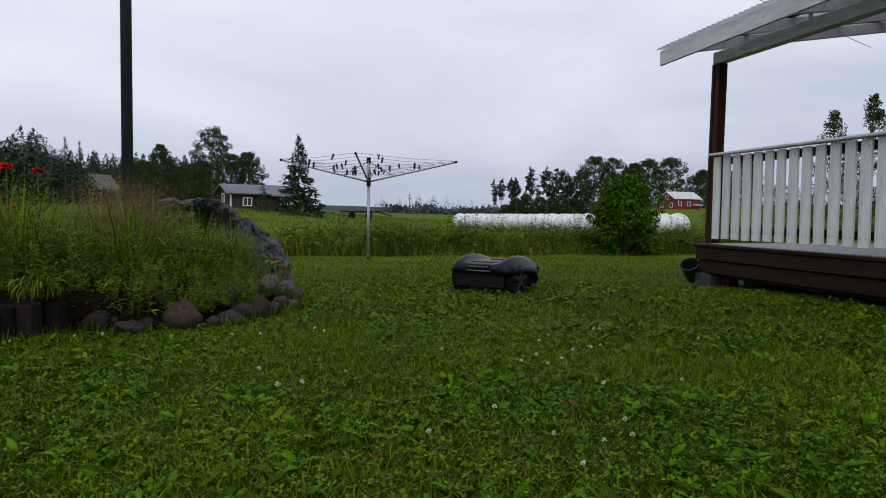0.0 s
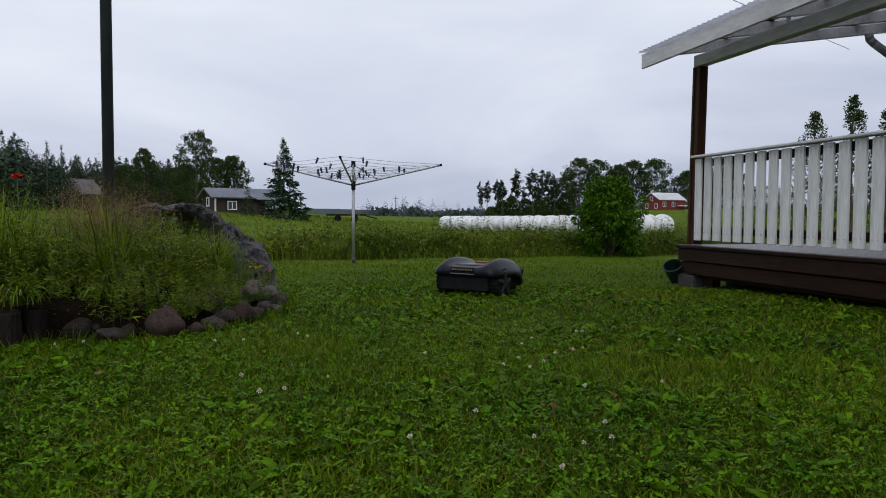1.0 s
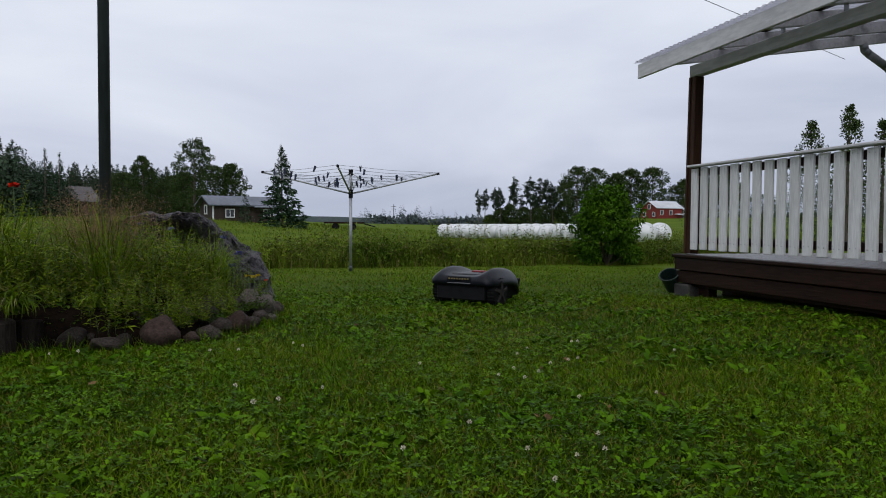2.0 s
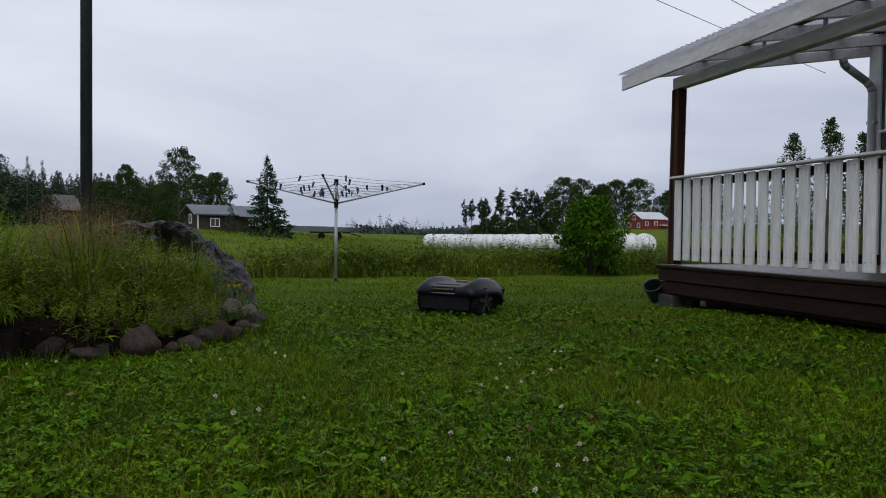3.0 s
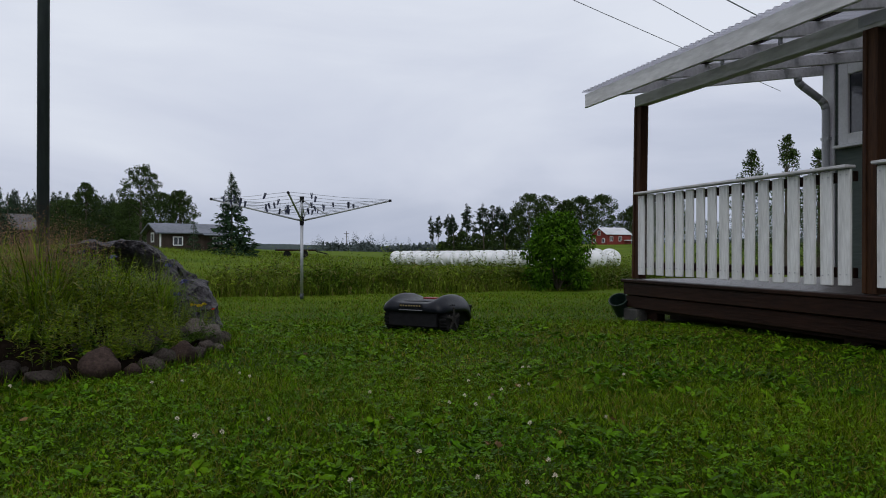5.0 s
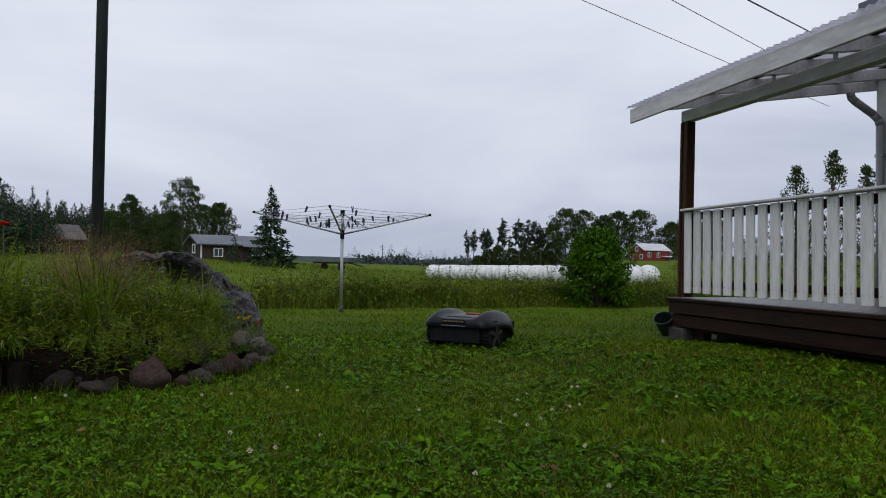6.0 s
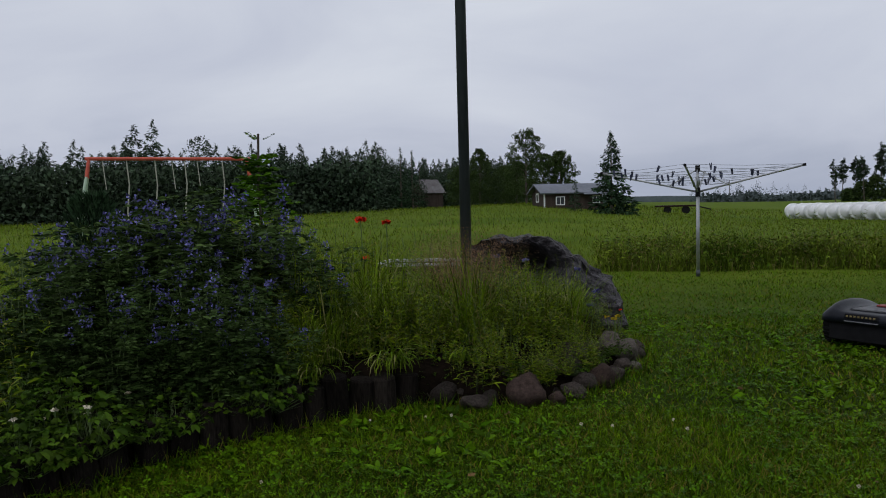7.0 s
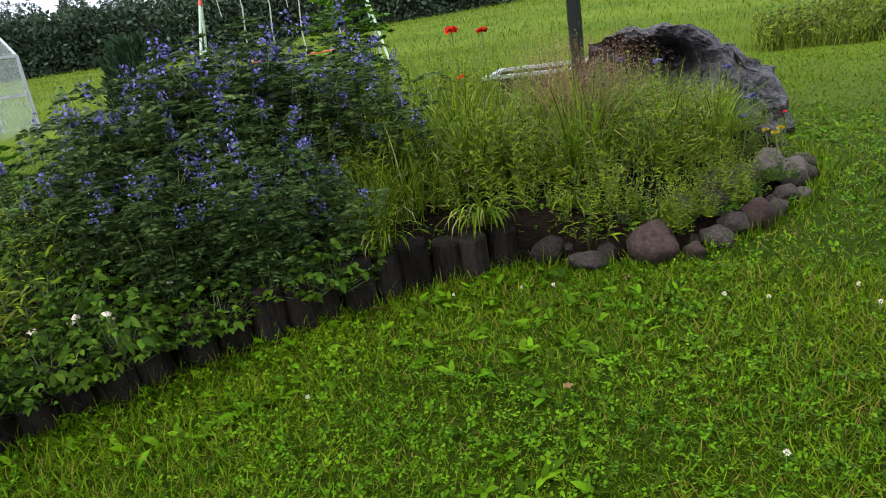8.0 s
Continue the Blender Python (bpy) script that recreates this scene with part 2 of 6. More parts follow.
_t, _c, _m, _k = _n.new("ShaderNodeBsdfTranslucent"), _n.new("ShaderNodeBsdfTransparent"), _n.new("ShaderNodeMixShader"), _n.new("ShaderNodeMixShader")
_n["Principled BSDF"].inputs["Base Color"].default_value = (0.24, 0.24, 0.27, 1)
_n["Principled BSDF"].inputs["Roughness"].default_value = 0.3
_t.inputs["Color"].default_value = (0.85, 0.85, 0.95, 1)
_c.inputs["Color"].default_value = (0.86, 0.86, 0.92, 1)
_m.inputs["Fac"].default_value, _k.inputs["Fac"].default_value = 0.35, 0.22
_l.new(_n["Principled BSDF"].outputs["BSDF"], _m.inputs[1])
_l.new(_t.outputs["BSDF"], _m.inputs[2])
_l.new(_m.outputs["Shader"], _k.inputs[1])
_l.new(_c.outputs["BSDF"], _k.inputs[2])
_l.new(_k.outputs["Shader"], _n["Material Output"].inputs["Surface"])

RNG = np.random.default_rng(7)


# ---- mesh tools ----
def polymesh(name, V, groups, material, smooth=False):
    """A mesh from an array of places and arrays of faces with equal counts of corners."""
    me = bpy.data.meshes.new(name)
    V = np.asarray(V, dtype=np.float32)
    flat = np.concatenate([np.asarray(g, dtype=np.int32).ravel() for g in groups])
    total = np.concatenate([np.full(len(g), np.asarray(g).shape[1], dtype=np.int32) for g in groups])
    start = np.concatenate([[0], np.cumsum(total)[:-1]]).astype(np.int32)
    me.vertices.add(len(V))
    me.vertices.foreach_set("co", V.ravel())
    me.loops.add(len(flat))
    me.loops.foreach_set("vertex_index", flat)
    me.polygons.add(len(total))
    me.polygons.foreach_set("loop_start", start)
    me.polygons.foreach_set("loop_total", total)
    if smooth:
        me.polygons.foreach_set("use_smooth", np.ones(len(total), dtype=bool))
    me.update(calc_edges=True)
    me.materials.append(material)
    return me


def part(name, bm, material, parent=None, label="", smooth=False):
    """Links a bmesh, or a finished mesh, as one object under a thing or a part."""
    if isinstance(bm, bmesh.types.BMesh):
        me = bpy.data.meshes.new(name)
        if smooth:
            for f in bm.faces:
                f.smooth = True
        bm.to_mesh(me)
        bm.free()
        me.materials.append(material)
    else:
        me = bm
    ob = new(name, me)
    if parent:
        ob.parent = parent
    if label:
        ob["label"] = label
    return ob


def thing(name, label, category, group="", kind="", at=(0, 0, 0), turn=0):
    e = new(name)
    e.matrix_basis = pose(*at, 0, 0, turn)
    return tagged(e, label, category, group, kind)


def box(bm, size, at=(0, 0, 0), m=None, bevel=0.0):
    """A box of that size about a centre, its edges bevelled, turned by m about that centre."""
    r = bmesh.ops.create_cube(bm, size=1.0)
    vs = r["verts"]
    bmesh.ops.scale(bm, verts=vs, vec=size)
    if bevel:
        es = list({e for v in vs for e in v.link_edges})
        out = bmesh.ops.bevel(bm, geom=es, offset=bevel, segments=1, affect="EDGES")
        vs = list({v for f in out["faces"] for v in f.verts} | {v for v in vs if v.is_valid})
    bmesh.ops.transform(bm, matrix=Matrix.Translation(at) @ (m or Matrix()), verts=vs)
    return vs


def boxed(*a, **k):
    bm = bmesh.new()
    box(bm, *a, **k)
    return bm


def rod(bm, a, b, r, r2=None, seg=10, caps=True):
    a, b = Vector(a), Vector(b)
    d = b - a
    out = bmesh.ops.create_cone(bm, cap_ends=caps, segments=seg, radius1=r, radius2=r if r2 is None else r2, depth=d.length)
    m = Matrix.Translation((a + b) / 2) @ d.to_track_quat("Z", "Y").to_matrix().to_4x4()
    bmesh.ops.transform(bm, matrix=m, verts=out["verts"])
    return out["verts"]


def rodded(*a, **k):
    bm = bmesh.new()
    rod(bm, *a, **k)
    return bm


def prism(profile, depth, axis="y"):
    """A bmesh of a closed outline (x, z) drawn out along y, centred."""
    bm = bmesh.new()
    f = [bm.verts.new((x, -depth / 2, z)) for x, z in profile]
    b = [bm.verts.new((x, depth / 2, z)) for x, z in profile]
    n = len(profile)
    bm.faces.new(f)
    bm.faces.new(list(reversed(b)))
    for i in range(n):
        j = (i + 1) % n
        bm.faces.new((f[j], f[i], b[i], b[j]))
    bmesh.ops.recalc_face_normals(bm, faces=bm.faces)
    return bm


def unit(a):
    return a / np.maximum(np.linalg.norm(a, axis=1, keepdims=True), 1e-6)


def leaf_mesh(P, D, L, W, fold=0.0, droop=0.0):
    """Diamond leaves: foot P, direction D, length L, width W. Returns places and quads."""
    n = len(P)
    D = unit(D)
    R = RNG.normal(size=(n, 3))
    S = unit(np.cross(D, R))
    N = np.cross(S, D)
    L, W = np.broadcast_to(L, n)[:, None], np.broadcast_to(W, n)[:, None]
    mid = P + D * L * 0.45
    tip = P + D * L - np.array([0, 0, 1.0]) * droop * L
    V = np.stack([P, mid + S * W / 2 + N * fold * W, tip, mid - S * W / 2 + N * fold * W], axis=1).reshape(-1, 3)
    Q = np.arange(4 * n).reshape(n, 4)
    return V, Q


def oval_mesh(P, D, L, W, droop=0.0, fold=0.12):
    """Rounded leaves of six corners: foot P, direction D, length L, width W. Returns places and faces by corner count."""
    n = len(P)
    D = unit(D)
    S = unit(np.cross(D, np.array([0, 0, 1.0]) + 0.5 * RNG.normal(size=(n, 3))))
    N = np.cross(S, D)
    L, W = np.broadcast_to(L, n)[:, None], np.broadcast_to(W, n)[:, None]
    down = np.array([0, 0, -1.0]) * droop * L
    a, b, tip = P + D * L * 0.28 + down * 0.05, P + D * L * 0.66 + down * 0.4, P + D * L + down
    V = np.stack([P, a + S * W * 0.42 + N * fold * W, b + S * W * 0.40 + N * fold * W, tip,
                  b - S * W * 0.40 + N * fold * W, a - S * W * 0.42 + N * fold * W], axis=1).reshape(-1, 3)
    i = 6 * np.arange(n)[:, None]
    return V, [np.concatenate([i + np.array([0, 1, 5]), i + np.array([2, 3, 4])]), i + np.array([1, 2, 4, 5])]


def arch_mesh(P, az, L, W, lean, bend, steps=5):
    """Strap leaves that rise from P, lean out towards az and arch over. Returns places and faces by corner count."""
    n = len(P)
    out = np.stack([np.cos(az), np.sin(az), np.zeros(n)], axis=1)
    side = np.stack([-np.sin(az), np.cos(az), np.zeros(n)], axis=1)
    up = np.array([0, 0, 1.0])
    L, W, lean, bend = (np.broadcast_to(v, n)[:, None] for v in (L, W, lean, bend))
    c, rows = P.copy(), []
    for k in range(steps):
        f = k / steps
        w = W / 2 * (1.0 if f < 0.5 else 1.0 - 0.9 * (f - 0.5))
        rows += [c - side * w, c + side * w]
        th = lean + bend * (f + 0.5 / steps) ** 1.5
        c = c + (out * np.sin(th) + up * np.cos(th)) * L / steps
    V = np.stack(rows + [c], axis=1).reshape(-1, 3)
    m = 2 * steps + 1
    i = m * np.arange(n)[:, None]
    quads = np.concatenate([i + np.array([2 * k, 2 * k + 1, 2 * k + 3, 2 * k + 2]) for k in range(steps - 1)])
    return V, [quads, i + np.array([2 * steps - 2, 2 * steps - 1, 2 * steps])]


def frond_mesh(P, D, L, pairs, leaflet, width, droop=0.35):
    """Pinnate leaves: pairs of narrow leaflets along a drooping midrib from P towards D."""
    n = len(P)
    D = unit(D)
    S = unit(np.cross(D, np.tile([[0, 0, 1.0]], (n, 1)) + 0.05 * RNG.normal(size=(n, 3))))
    L = np.broadcast_to(L, n)[:, None]
    F, G, Z = [], [], []
    for k in range(pairs):
        f = (k + 1.0) / pairs
        c = P + D * L * f - np.array([0, 0, 1.0]) * droop * L * f * f
        for q in (-1, 1):
            F.append(c)
            G.append(S * q + D * 0.45 + RNG.normal(0, 0.12, (n, 3)))
            Z.append(np.full(n, leaflet * (1.1 - 0.5 * f)))
    Z = np.concatenate(Z)
    V, Q = leaf_mesh(np.concatenate(F), np.concatenate(G), Z, Z * width, 0.1, 0.12)
    R = leaf_mesh(P, D - np.array([0, 0, droop * 0.8]), L[:, 0], 0.003)
    return joined([(V, [Q]), (R[0], [R[1]])])


def blade_mesh(P, D, L, W, bend, simple=False):
    """Grass blades that stand in direction D and bend over sideways. Returns places and faces by corner count."""
    n = len(P)
    D = unit(D)
    az = RNG.uniform(0, 2 * np.pi, n)
    S = np.stack([np.cos(az), np.sin(az), np.zeros(n)], axis=1)
    out = np.stack([-np.sin(az), np.cos(az), np.zeros(n)], axis=1)
    L, W, bend = (np.broadcast_to(v, n)[:, None] for v in (L, W, bend))
    tip = P + D * L * (1 - 0.35 * bend) + out * L * bend
    if simple:
        V = np.stack([P - S * W / 2, P + S * W / 2, tip], axis=1).reshape(-1, 3)
        return V, [np.arange(3 * n).reshape(n, 3)]
    mid = P + D * L * 0.55 + out * L * bend * 0.3
    V = np.stack([P - S * W / 2, P + S * W / 2, mid + S * W * 0.4, mid - S * W * 0.4, tip], axis=1).reshape(-1, 3)
    i = 5 * np.arange(n)[:, None]
    return V, [i + np.array([0, 1, 2, 3]), i + np.array([3, 2, 4])]


def joined(parts):
    """Joins (places, [faces...]) lists into one."""
    V, G, base = [], {}, 0
    for v, gs in parts:
        for g in gs:
            G.setdefault(g.shape[1], []).append(g + base)
        V.append(v)
        base += len(v)
    return np.concatenate(V), [np.concatenate(g) for g in G.values()]


def smooth01(a, b, v):
    t = np.clip((np.asarray(v, dtype=float) - a) / (b - a), 0, 1)
    return t * t * (3 - 2 * t)


# ---- the ground ----
def height(x, y):
    """The lie of the land: a lawn that falls gently to a field, with a low hill and a rise far off."""
    x, y = np.asarray(x, dtype=float), np.asarray(y, dtype=float)
    r = np.hypot(x, y)
    az = np.degrees(np.arctan2(x, y))
    near = -0.17 * smooth01(2.5, 12.5, y) * smooth01(-6, 0, x) - 0.03 * smooth01(12, 20, r)
    rise = np.interp(az, [-90, -40, -24, -14, -4, 3, 9, 14, 34, 60, 90], [0.4, 0.4, 0.55, 0.85, 1.15, 0.75, 0.0, -0.46, -0.36, 0.2, 0.3])
    far = np.interp(az, [-60, -20, 5, 24, 29, 40, 90], [1.0, 1.0, 0.4, 0.5, 2.9, 3.0, 2.0])
    z = near + rise * smooth01(16, 62, r) + far * smooth01(80, 185, r)
    return z + 0.02 * np.sin(1.7 * x + 0.6 * y) * np.sin(1.3 * y) * smooth01(0.5, 4, r) * 0.5


def hz(x, y):
    return float(height(x, y))


def shaded_ground_material():
    # Shade between the lawn blades is put into this dark turf colour.
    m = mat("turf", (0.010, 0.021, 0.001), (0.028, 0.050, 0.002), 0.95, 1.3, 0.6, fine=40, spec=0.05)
    n, l = m.node_tree.nodes, m.node_tree.links
    b = n["Principled BSDF"]
    lawn = b.inputs["Base Color"].links[0].from_socket
    geo, sep = n.new("ShaderNodeNewGeometry"), n.new("ShaderNodeSeparateXYZ")
    l.new(geo.outputs["Position"], sep.inputs["Vector"])
    ln = n.new("ShaderNodeVectorMath")
    ln.operation = "LENGTH"
    l.new(geo.outputs["Position"], ln.inputs[0])
    # The turf pales from 5 m out, standing in for lit blade tips.
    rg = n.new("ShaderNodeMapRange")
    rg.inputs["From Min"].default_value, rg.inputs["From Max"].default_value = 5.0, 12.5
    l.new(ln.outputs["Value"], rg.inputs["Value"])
    nz = n.new("ShaderNodeTexNoise")
    nz.inputs["Scale"].default_value, nz.inputs["Detail"].default_value = 0.11, 8
    mpg = n.new("ShaderNodeMapping")
    mpg.inputs["Scale"].default_value = (1, 2.2, 1)
    l.new(geo.outputs["Position"], mpg.inputs["Vector"])
    l.new(mpg.outputs["Vector"], nz.inputs["Vector"])
    rp = n.new("ShaderNodeValToRGB")
    rp.color_ramp.elements[0].position, rp.color_ramp.elements[1].position = 0.35, 0.68
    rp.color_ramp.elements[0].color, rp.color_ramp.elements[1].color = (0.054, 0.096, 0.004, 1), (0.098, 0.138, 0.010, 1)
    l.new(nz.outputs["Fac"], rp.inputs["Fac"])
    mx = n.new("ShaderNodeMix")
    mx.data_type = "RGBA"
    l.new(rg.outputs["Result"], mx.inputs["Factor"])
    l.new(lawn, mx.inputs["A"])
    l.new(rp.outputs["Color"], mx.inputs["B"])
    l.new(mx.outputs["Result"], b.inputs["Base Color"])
    return m


def make_ground():
    s = np.linspace(-1, 1, 241)
    g = 6.0 * np.sinh(s * 6.4) / np.sinh(1) * 0.8
    X, Y = np.meshgrid(g, g + 4.0)
    Z = height(X, Y)
    V = np.stack([X, Y, Z], axis=-1).reshape(-1, 3)
    k = len(g)
    i = (np.arange(k - 1)[:, None] * k + np.arange(k - 1)).reshape(-1, 1)
    tagged(new("ground", polymesh("ground", V, [i + np.array([0, 1, k + 1, k])], shaded_ground_material(), True)),
           "gently rolling turf, a mown lawn with shade painted between its blades, running into a meadow", "ground", kind="structure")


make_ground()

# front edge of the raised bed, from the near end round to the boulder
EDGE = [(-2.9, 0.2), (-2.35, 1.2), (-1.91, 2.01), (-1.6, 2.54), (-1.29, 3.0), (-0.96, 3.39), (-0.74, 3.55), (-0.43, 3.58), (-0.05, 3.68),
        (0.17, 3.98), (0.32, 4.28), (0.46, 4.66), (0.50, 5.1), (0.42, 5.7)]
BACK = [(0.25, 6.6), (-0.7, 6.9), (-1.7, 6.6), (-2.8, 5.4), (-3.6, 3.8), (-4.0, 2.0), (-4.2, 0.2)]
BED = np.array(EDGE + BACK)


def inside(px, py, poly):
    """Whether places lie inside a closed outline."""
    res = np.zeros(len(px), dtype=bool)
    j = len(poly) - 1
    for i in range(len(poly)):
        xi, yi, xj, yj = *poly[i], *poly[j]
        hit = ((yi > py) != (yj > py)) & (px < (xj - xi) * (py - yi) / (yj - yi + 1e-12) + xi)
        res ^= hit
        j = i
    return res


def soil_z(x, y):
    """Height of the bed's soil over its distance from the edge."""
    d = min((Vector((x, y)) - Vector(e)).length for e in EDGE + BACK)
    return 0.05 + 0.17 * float(smooth01(0.0, 0.5, d))


def make_bed():
    bm = bmesh.new()
    c = Vector((-1.7, 3.6))
    rings = []
    for k in (1.0, 0.93, 0.8, 0.5):
        rings.append([bm.verts.new((c.x + (x - c.x) * k, c.y + (y - c.y) * k,
                                    (-0.10, 0.05, 0.16, 0.21)[(1.0, 0.93, 0.8, 0.5).index(k)] + 0.03 * noise.noise((x * 3, y * 3, k)))) for x, y in BED])
    for a, b in zip(rings, rings[1:]):
        for i in range(len(a)):
            j = (i + 1) % len(a)
            bm.faces.new((a[i], a[j], b[j], b[i]))
    bm.faces.new(rings[-1])
    ob = part("flower_bed_soil", bm, M_SHADESOIL)
    tagged(ob, "raised bed of damp soil behind logs and stones, plant shade painted in dark", "soil", kind="structure")


make_bed()


# ---- the porch ----
FX, DECK_Z, RAIL_Z = 4.47, 0.365, 1.235      # fence line, deck top, rail top
POST_A, POST_B, POST_C = 5.80, 3.13, 0.60   # posts along the fence
WALL_X = 6.95                               # house wall behind the porch


def make_deck():
    d = thing("porch_deck", "dark brown stained timber porch deck, wet from rain", "deck", at=(0, 0, 0))
    y0, y1 = -0.2, 5.92
    for i, z in enumerate((DECK_Z - 0.095, DECK_Z - 0.225)):
        off = 0.0 if i == 0 else 0.03
        part("edge_board", boxed((0.045, y1 - y0 - 0.05, 0.122), (FX - 0.06 + off, (y0 + y1) / 2, z), bevel=0.006), M_BROWNWOOD, d)
        part("edge_board", boxed((2.4, 0.045, 0.122), (FX + 1.16, y1 - 0.02 - off, z), bevel=0.006), M_BROWNWOOD, d)
    part("nosing", boxed((0.13, y1 - y0, 0.032), (FX - 0.035, (y0 + y1) / 2, DECK_Z - 0.018), bevel=0.006), M_BROWNWOOD, d)
    me = None
    for k in range(17):
        x = FX + 0.10 + 0.142 * k
        ob = part("deck_board", me or boxed((0.136, y1 - y0, 0.028), bevel=0.004), M_DECK, d)
        me = ob.data
        ob.location = (x, (y0 + y1) / 2, DECK_Z - 0.018)
    for y in (5.6, 3.3, 1.0):
        for x in (FX + 0.1, FX + 2.2):
            part("joist_block", boxed((0.10, 0.16, 0.20), (x, y, 0.06), bevel=0.006), M_BROWNWOOD, d)
    # Added dark boards that close off light and view beneath the deck.
    for x in (FX + 0.45, FX + 1.5):
        part("support_beam", boxed((0.12, y1 - y0 - 0.3, 0.26), (x, (y0 + y1) / 2, 0.06)), M_BROWNWOOD, d)
    for x in (FX + 0.05, FX + 1.2):
        part("joist", boxed((0.05, y1 - y0 - 0.2, 0.15), (x, (y0 + y1) / 2, 0.12)), M_BROWNWOOD, d)
    b = thing("foundation_block", "grey concrete block under the porch corner", "block", at=(FX + 0.06, 5.80, hz(4.5, 5.8)))
    part("block", boxed((0.26, 0.24, 0.16), (0, 0, 0.04), bevel=0.012), M_CONCRETE, b)


make_deck()


def make_post(y, top):
    p = thing("porch_post", "brown stained square timber porch post", "post", "porch posts", at=(FX + 0.045, y, DECK_Z + 0.002))
    p.rotation_euler = (0, radians(0.9 if y > 5 else 0.2), 0)        # the posts have settled a little out of plumb
    part("shaft", boxed((0.096, 0.096, top - DECK_Z), (0, 0, (top - DECK_Z) / 2), bevel=0.006), M_POSTWOOD, p)
    part("corner_strip", boxed((0.03, 0.03, top - DECK_Z - 0.01), (-0.046, 0.036, (top - DECK_Z) / 2), bevel=0.004), M_POSTWOOD, p)
    return p


BEAM_LOW = 2.115
for y in (POST_A, POST_B, POST_C):
    make_post(y, BEAM_LOW)


def make_railing(y_far, y_near, name="porch_railing"):
    r = thing(name, "white painted picket railing with dark gaps, nail-dotted boards", "railing", "porch railings", at=(FX, 0, 0))
    L = y_far - y_near
    yc = (y_far + y_near) / 2
    part("top_rail", boxed((0.10, L, 0.022), (-0.02, yc, RAIL_Z - 0.011), bevel=0.005), M_GREYWOOD, r, "grey-white weathered cap rail")
    part("upper_stringer", boxed((0.045, L, 0.07), (0.03, yc, RAIL_Z - 0.075), bevel=0.004), M_BROWNWOOD, r, "dark stained stringer")
    part("lower_stringer", boxed((0.045, L, 0.07), (0.03, yc, DECK_Z + 0.14), bevel=0.004), M_BROWNWOOD, r, "dark stained stringer")
    n = round(L / 0.1465)
    me = None
    hgt = RAIL_Z - 0.03 - (DECK_Z + 0.05)
    nail = rodded((0, 0, 0), (-0.004, 0, 0), 0.005, seg=6)
    nail_me = bpy.data.meshes.new("nail")
    nail.to_mesh(nail_me)
    nail.free()
    nail_me.materials.append(M_GALV)
    rr = random.Random(int(y_far * 100))
    for i in range(n):
        ob = part("picket", me or boxed((0.022, 0.102, hgt), bevel=0.004), M_WHITEWOOD, r)
        me = ob.data
        ob.location = (-0.008, y_far - 0.055 - (L - 0.11) * i / (n - 1), (RAIL_Z + DECK_Z) / 2 + 0.008 + rr.uniform(-0.004, 0.004))
        ob.rotation_euler = (rr.uniform(-0.006, 0.006), 0, rr.uniform(-0.03, 0.03))
        for zz in (hgt / 2 - 0.035, -hgt / 2 + 0.075):
            for yy in (-0.025, 0.025):
                nl = new("nail", nail_me)
                nl.parent = ob
                nl.location = (-0.012, yy, zz + rr.uniform(-0.006, 0.006))
    return r


make_railing(POST_A - 0.06, POST_B + 0.13)
make_railing(POST_B - 0.06, POST_C + 0.06)

SLOPE = 0.155
FASCIA_X, FASCIA_LOW = 4.17, 2.165
ROOF_FAR, ROOF_NEAR = 6.27, 0.0


